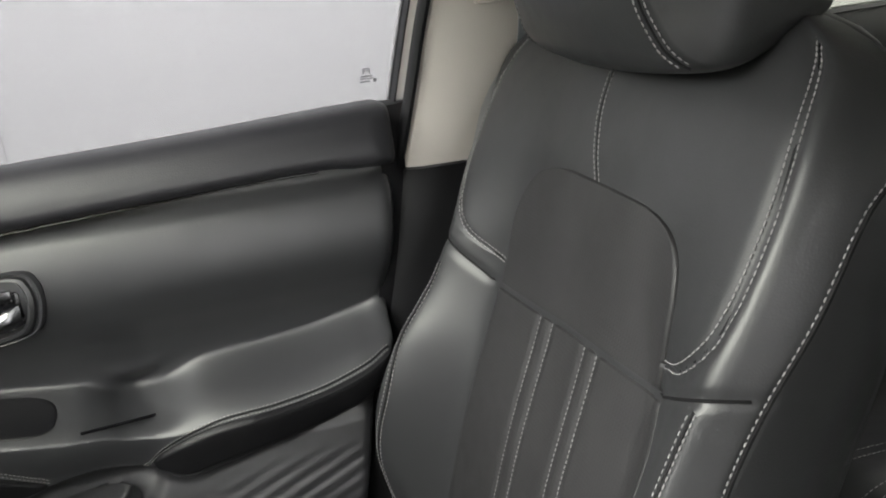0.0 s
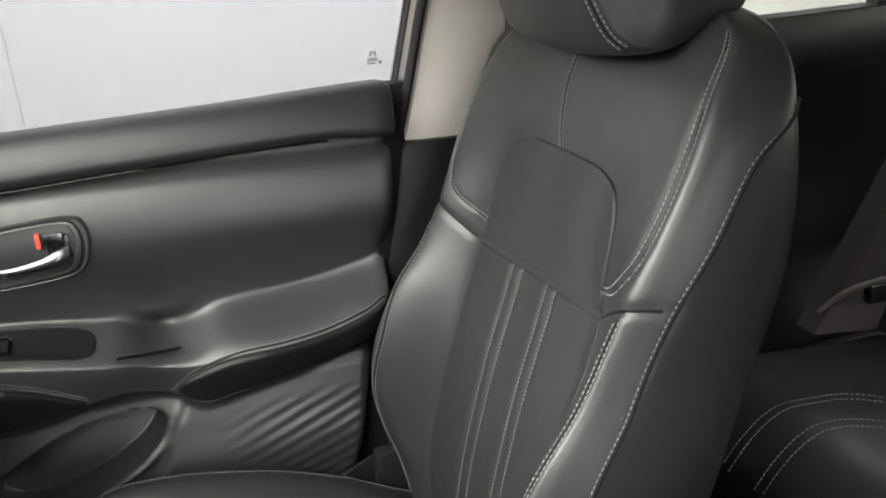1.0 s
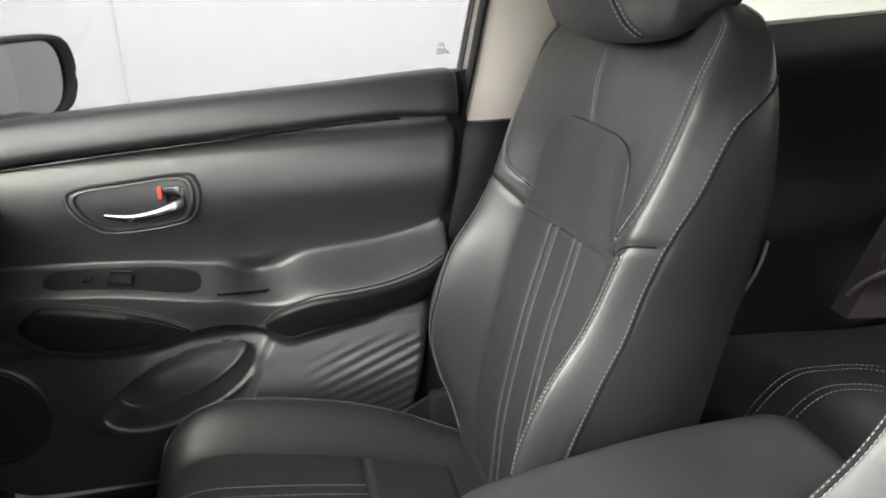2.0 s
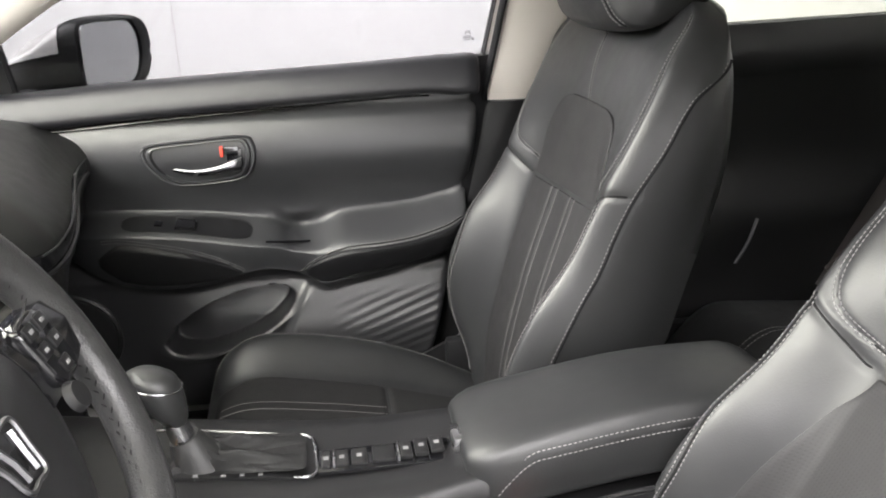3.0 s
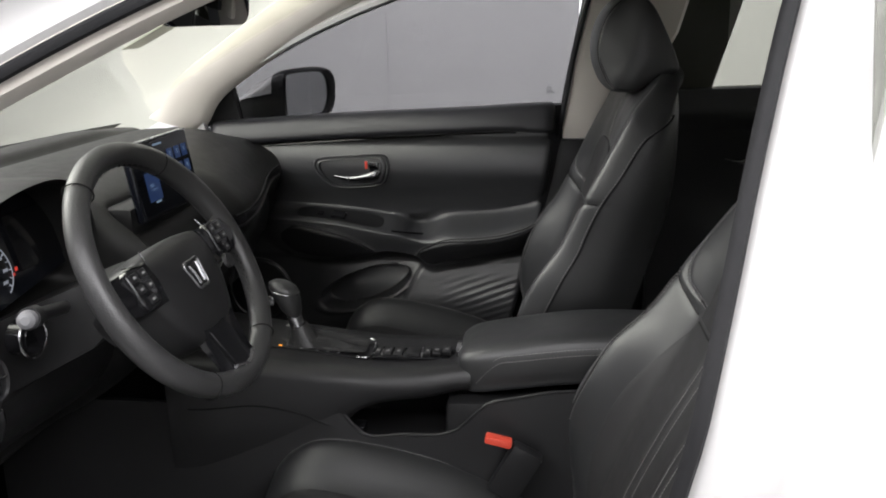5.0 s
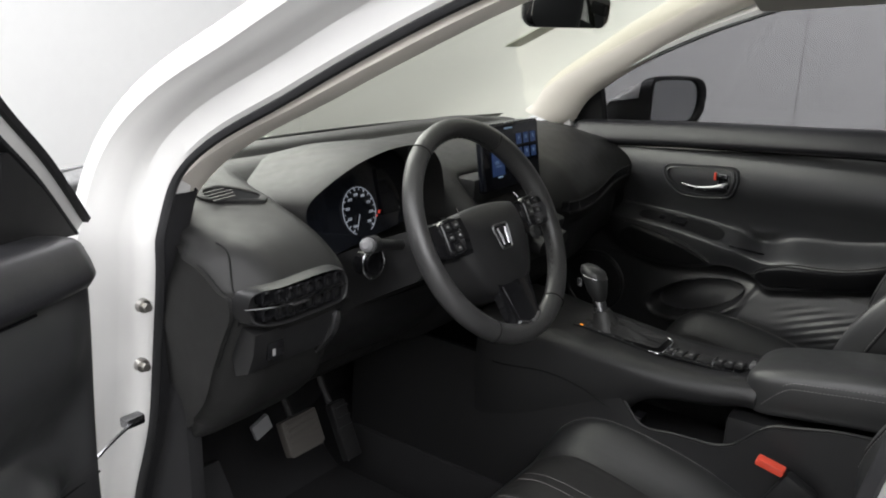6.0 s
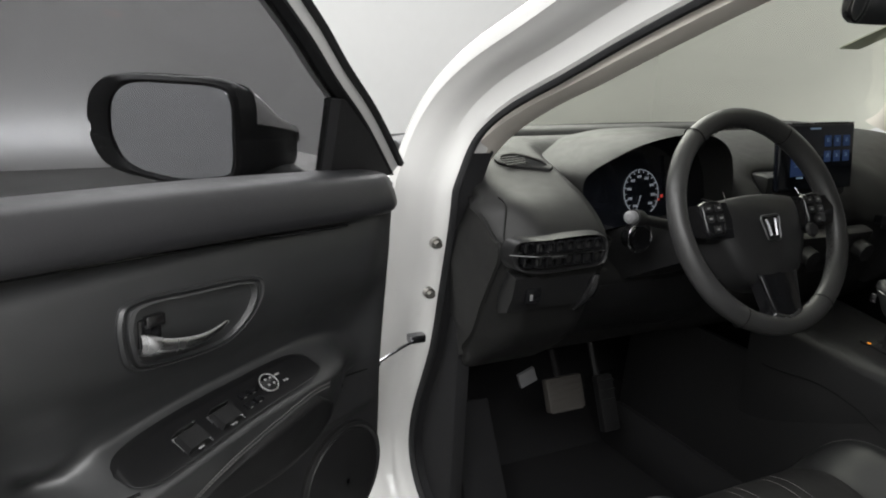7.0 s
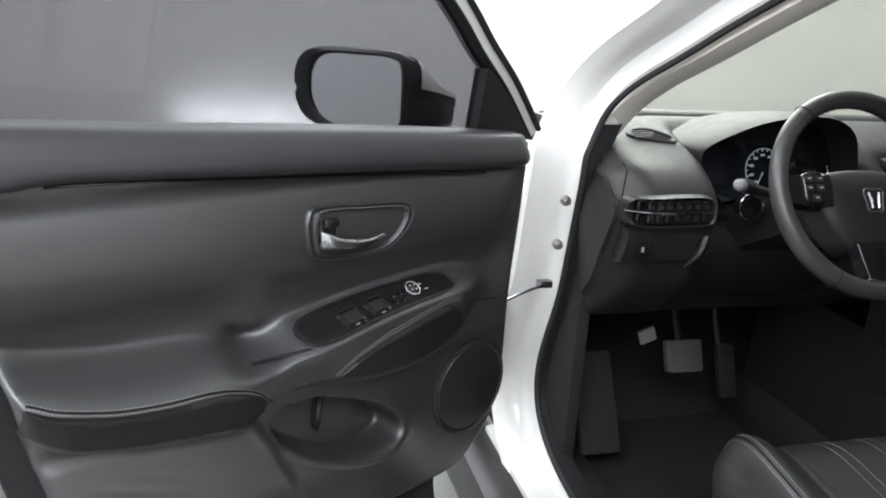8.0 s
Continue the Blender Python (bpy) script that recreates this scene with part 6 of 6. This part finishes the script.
hub = part("airbag_cover", loft([hr_(1.0, -0.050), hr_(1.0, -0.012), hr_(0.985, -0.005), hr_(0.93, 0.003), hr_(0.75, 0.010), hr_(0.45, 0.014), hr_(0.1, 0.016)], caps=False), PLASTIC, wheel, "black airbag cover", sharp=50)
badge = soft_outline([(-0.019, 0.017), (0.0, 0.0185), (0.019, 0.017), (0.0165, -0.002), (0.0125, -0.019), (0.0, -0.0195), (-0.0125, -0.019), (-0.0165, -0.002)], 40)
part("badge_rim", tube([(0.0175, p[0], p[1] - 0.016) for p in badge], 0.0019, 6, loop=True), BADGE, hub, "chrome badge")
for s in (-1, 1):
    part("badge_bar", tube([(0.0178, s * 0.0105, -0.003), (0.0182, s * 0.0075, -0.016), (0.0176, s * 0.0065, -0.030)], 0.0028, 6), BADGE, hub)
for s in (-1, 1):
    sp_ = part("side_spoke", loft([[(x, s * y, z + h) for x, h in ((-0.012, 0.030 * k), (0.008, 0.026 * k), (0.012, 0.0), (0.008, -0.030 * k), (-0.012, -0.034 * k))] for y, z, k in ((0.075, 0.005, 1.0), (0.11, 0.004, 0.95), (0.140, 0.006, 0.9), (0.160, 0.008, 0.8))]), GLOSS, wheel, "gloss black spoke with buttons")
    pad_ = part("button_pad", prism(rounded(0.042, 0.056, 0.012, 5), lambda a, b, h, s=s: (h, s * 0.112 + a, 0.006 + b), 0.004, 0.015, 0.004), GLOSS, sp_)
    for dy, dz in ((-0.013, 0.016), (0.013, 0.016), (-0.013, 0.0), (0.013, 0.0), (0.0, -0.017)):
        part("button", box((0.0152, s * 0.112 + dy * 0.8, 0.006 + dz), (0.003, 0.0145, 0.011), 0.0013), PLASTIC, sp_)
        part("button_print", box((0.0169, s * 0.112 + dy * 0.8, 0.006 + dz), (0.0006, 0.0055, 0.0028)), GREY_PRINT, sp_)
    part("spoke_trim", tube(cr([(0.012, s * 0.080, 0.046), (0.016, s * 0.088, 0.030), (0.014, s * 0.130, 0.038)], 12), 0.0008, 6), DARK_CHROME, sp_)
    if s < 0:
        part("spoke_trim", tube(cr([(0.012, -0.044, -0.090), (0.011, -0.036, -0.122), (0.008, -0.026, -0.150)], 12), 0.0011, 6), DARK_CHROME, wheel, "chrome strip on the lower spoke")
part("menu_dial", tube([(0.018, 0.085, -0.028), (0.024, 0.085, -0.028)], [0.012, 0.010], 18), PLASTIC, wheel)
part("lower_spoke", loft([[(x, a * k, z) for x, a in ((-0.012, -0.05), (0.006, -0.046), (0.010, 0.0), (0.006, 0.046), (-0.012, 0.05))] for z, k in ((-0.075, 1.0), (-0.11, 0.85), (-0.14, 0.75), (-0.162, 0.8))]), GLOSS, wheel, "gloss black lower spoke")
part("spoke_cap", tube(cr([(0.008, -0.028, -0.150), (0.010, 0.0, -0.157), (0.008, 0.028, -0.150)], 12), 0.0028, 6), CHROME, wheel)
part("column", tube([(-0.03, 0, -0.01), (-0.12, 0, -0.02)], [0.045, 0.055], 20), PLASTIC, wheel)

# ---- centre console ----
con = thing("centre_console", pose(0.55, 0.0, 0.30), "black centre console with gear lever, switches and padded armrest", "console")
K = lambda x, y, z: (x - 0.55, y, z - 0.30)
# raised bridge carrying the gear lever
top_z = {0.20: 0.800, 0.35: 0.786, 0.55: 0.769, 0.64: 0.770, 0.745: 0.779}
half = {0.20: 0.125, 0.35: 0.118, 0.55: 0.104, 0.66: 0.095, 0.745: 0.083}


def bridge(x):
    z, h = ramp(x, top_z), ramp(x, half)
    low = ramp(x, {0.20: 0.30, 0.40: 0.24, 0.48: 0.17, 0.52: 0.105, 0.56: 0.070, 0.61: 0.056, 0.68: 0.052, 0.745: 0.046})
    right = [(h * 0.80, -low * 0.98), (h * 0.93, -low * 0.92), (h * 1.00, -low * 0.74), (h * 1.03, -low * 0.52), (h * 1.01, -0.020), (h * 0.95, -0.008), (h * 0.84, -0.001), (h * 0.6, 0.0)]
    pr = right + [(0.0, -0.002)] + [(-a, b) for a, b in reversed(right)]
    return [K(x, y, z + d) for y, d in pr]


part("console_bridge", loft([bridge(x) for x in np.linspace(0.20, 0.745, 40)]), PLASTIC, con, "black console bridge", sharp=60)
# side walls with the dipped opening on the driver's side
for s in (-1, 1):
    edge = {0.30: 0.700, 0.46: 0.715, 0.51: 0.70, 0.555: 0.652, 0.62: 0.655, 0.715: 0.666, 0.775: 0.722, 0.82: 0.735, 0.90: 0.752, 1.1: 0.76}
    wall = lambda u, v, s=s: K(-0.15 + 1.30 * u, s * (0.108 + 0.012 * math.sin(math.pi * v) + 0.02 * (1 - v)), 0.32 + (ramp(-0.15 + 1.30 * u, edge) - 0.32) * v)
    part("console_side", sheet(wall, 70, 14, (0, -s * 0.012, 0)), PLASTIC, con, "black console side")
    part("console_rim", tube([K(0.45 + 0.67 * u, s * 0.103, ramp(0.45 + 0.67 * u, edge) + 0.001) for u in np.linspace(0, 1, 40)], 0.0038, 6), PLASTIC, con)
    # stitched seam that runs forwards down the flank
    flank = [K(x, s * 1.035 * ramp(x, half), ramp(x, top_z) - ramp(x, {0.24: 0.098, 0.36: 0.076, 0.44: 0.082, 0.50: 0.100})) for x in np.linspace(0.24, 0.50, 24)]
    part("flank_seam", tube(flank, 0.0014, 6), SEAM, con)
part("lower_tray", box(K(0.60, 0, 0.585), (0.36, 0.21, 0.02), 0.008), CARPET, con)
part("usb_socket", box(K(0.545, -0.085, 0.655), (0.02, 0.03, 0.02), 0.003), GLOSS, con)
part("tray_front", box(K(0.46, 0, 0.62), (0.03, 0.21, 0.16), 0.01, pose(0, 0, 0, 0, 20, 0)), PLASTIC, con)
part("console_core", box(K(0.90, 0, 0.53), (0.40, 0.19, 0.38), 0.02), PLASTIC, con)
# armrest lid
LID_RISE = {0.72: 0.0, 0.80: 0.010, 0.95: 0.030, 1.12: 0.036}
rings = []
for x in [0.722, 0.726, 0.734, 0.748] + list(np.linspace(0.77, 1.08, 26)) + [1.095, 1.106, 1.112]:
    k = math.sqrt(max(0.03, 1 - max(0, (0.765 - x) / 0.045) ** 2)) * math.sqrt(max(0.05, 1 - max(0, (x - 1.07) / 0.045) ** 2))
    hw = 0.083 * (0.70 + 0.30 * k)
    up_ = ramp(x, LID_RISE)
    zt, zl = 0.812 + 0.008 * math.sin((x - 0.72) / 0.39 * math.pi) - 0.004, 0.728
    zm = 0.770
    pr = soft_outline([(hw, 0.745), (hw * 1.0, 0.775), (hw * 0.93, 0.797), (hw * 0.7, zt - 0.003), (0.0, zt), (-hw * 0.7, zt - 0.003), (-hw * 0.93, 0.797), (-hw, 0.775), (-hw, 0.745), (-hw * 0.9, zl), (0, zl - 0.001), (hw * 0.9, zl)], 48)
    rings.append([K(x, a, up_ + zm + (b - zm) * (0.45 + 0.55 * k)) for a, b in pr])
lid = part("armrest_lid", loft(rings), LEATHER, con, "padded black leather armrest lid", sharp=60)
rows = []
for s in (-1, 1):
    for off in (-0.005, 0.005):
        path = [K(x, s * (0.0840 - 0.004 * ease(0.778, 0.80, 0.789 + off)), ramp(x, LID_RISE) + 0.789 + off - 0.040 * max(0, (0.80 - x) / 0.05) ** 1.5) for x in np.linspace(0.755, 1.07, 40)]
        rows.append(stitches(path, 0.0038, 0.0022, 0.0011))
part("armrest_stitching", joined(*rows), THREAD, lid, "grey stitching", "stuff")
part("lid_catch", box(K(0.722, -0.012, 0.786), (0.016, 0.036, 0.020), 0.004), CHROME, con, "chrome lid catch")
# gear lever and gate
gate_o = soft_outline([(0.358, 0.058), (0.40, 0.064), (0.52, 0.050), (0.550, 0.040), (0.556, 0.0), (0.552, -0.036), (0.50, -0.034), (0.40, -0.030), (0.368, -0.030), (0.352, 0.015)], 60)
gz = lambda x: ramp(x, top_z) + 0.001
part("gate_panel", loft([[K(x, y, gz(x) - 0.004) for x, y in gate_o], [K(x, y, gz(x) + 0.002) for x, y in gate_o]]), PLASTIC, con, "black gear gate")
part("gate_rim", tube([K(x, y, gz(x) + 0.003) for x, y in gate_o[2:34]], 0.0017, 6), CHROME, con, "chrome gate rim")
lev = part("gear_lever", tube([K(0.425, 0.006, 0.775), K(0.412, 0.003, 0.815)], [0.034, 0.017], 18), material("black leather gaiter", (0.020, 0.020, 0.020), 0.5, grain=0.6, scale=90), con, "black gear lever with gaiter")
boot = []
for k in np.linspace(0, 1, 14):
    ring = []
    for i, (x, y) in enumerate(gate_o):
        g = i / len(gate_o) * 2 * math.pi
        cx_, cy_ = 0.413, 0.004
        f = (1 - k) ** 1.25 * 0.90
        wr = 0.0065 * math.sin(k * math.pi) * (math.sin(7 * g + 3 * k) + 0.6 * math.sin(13 * g - 9 * k))
        px, py = 0.455 + (x - 0.455) * f + (cx_ - 0.455) * k + 0.016 * k * math.cos(g), y * f + cy_ * k + 0.016 * k * math.sin(g)
        ring.append(K(px, py, gz(0.45) + 0.003 + 0.036 * k ** 2.2 + wr))
    boot.append(ring)
part("gaiter", loft(boot), material("creased black leather gaiter", (0.014, 0.014, 0.014), 0.6, grain=0.3, scale=160, spec=0.25), lev, "creased black leather gaiter", sharp=70)
part("lever_collar", tube([K(0.413, 0.003, 0.808), K(0.405, 0.001, 0.838)], [0.0145, 0.0130], 16), CHROME, lev, "chrome collar")
kn = []
for k, (x, z, a, b) in enumerate(((0.405, 0.836, 0.013, 0.012), (0.401, 0.848, 0.020, 0.018), (0.396, 0.868, 0.025, 0.022), (0.391, 0.885, 0.028, 0.024), (0.389, 0.896, 0.026, 0.022), (0.388, 0.902, 0.017, 0.014), (0.388, 0.903, 0.004, 0.004))):
    kn.append([K(x + a * math.cos(g), b * math.sin(g), z - 0.22 * a * math.cos(g)) for g in np.linspace(0, 2 * math.pi, 24, endpoint=False)])
part("gear_knob", loft(kn), LEATHER, lev, "black leather gear knob", sharp=60)
part("knob_ring", tube([K(0.391 + 0.0285 * math.cos(g), 0.0245 * math.sin(g), 0.886 - 0.0063 * math.cos(g)) for g in np.linspace(0, 2 * math.pi, 28, endpoint=False)], 0.0008, 5, loop=True), DARK_CHROME, lev)
part("knob_button", box(K(0.372, -0.022, 0.872), (0.012, 0.006, 0.018), 0.003), DARK_CHROME, lev)
part("gear_lamp", box(K(0.385, -0.0265, gz(0.385) + 0.0025), (0.006, 0.004, 0.001)), AMBER_PRINT, con, "amber gear lamp")
for x in (0.425, 0.455, 0.475, 0.495):
    part("gear_mark", box(K(x, -0.028, gz(x) + 0.0025), (0.005, 0.004, 0.001)), GREY_PRINT, con)
# row of switches behind the lever
strip = part("switch_strip", box(K(0.640, -0.014, gz(0.64) + 0.0015), (0.162, 0.044, 0.006), 0.002), GLOSS, con, "gloss black switch strip")
for x, w in ((0.568, 0.010), (0.586, 0.016), (0.606, 0.018), (0.634, 0.026), (0.660, 0.014), (0.678, 0.016), (0.696, 0.016)):
    part("console_switch", box(K(x, -0.014, gz(x) + 0.006), (w, 0.030, 0.006), 0.002), PLASTIC, strip)
    if w < 0.02:
        part("switch_print", box(K(x, -0.014, gz(x) + 0.0093), (0.006, 0.006, 0.0005)), GREY_PRINT, strip)
for x in (0.577, 0.651):
    part("switch_edge", box(K(x, -0.014, gz(x) + 0.007), (0.0025, 0.032, 0.008), 0.001), CHROME, strip)

# ---- inside mirror with its stalk, tag on the windscreen ----
rv = thing("rear_view_mirror", Matrix.Translation((0.300, 0.0, 1.392)) @ pose(0, 0, 0, 0, 6, 76 - 90), "black rear-view mirror hanging from the windscreen", "mirror")
ro = rounded(0.225, 0.066, 0.026, 6)
rr_ = lambda k, x: [(x, a * k, b * k) for a, b in ro]
part("mirror_shell", loft([rr_(0.97, 0.004), rr_(1.0, 0.0), rr_(1.02, -0.010), rr_(0.95, -0.024), rr_(0.70, -0.034), rr_(0.2, -0.038)], caps=False), GLOSS, rv, "black mirror shell", sharp=50)
part("mirror_glass", loft([rr_(0.96, 0.002), rr_(0.95, 0.0045)]), MIRROR, rv, "mirror glass", sharp=8)
part("mirror_stalk", tube(cr([(-0.03, 0, 0.005), (-0.08, 0.01, 0.035), (-0.13, 0.02, 0.045)], 8), 0.014, 10), PLASTIC, rv)
part("sensor_cover", box((-0.11, -0.03, 0.035), (0.10, 0.085, 0.05), 0.014), PLASTIC, rv)
tag = thing("windscreen_tag", pose(0.02, 0.335, 1.338), "pale tag stuck low on the windscreen", "tag")
part("tag_sheet", box((0, 0, 0), (0.12, 0.075, 0.003), 0.001, pose(0, 0, 0, 0, -26, 0)), BULB_CARD, tag)
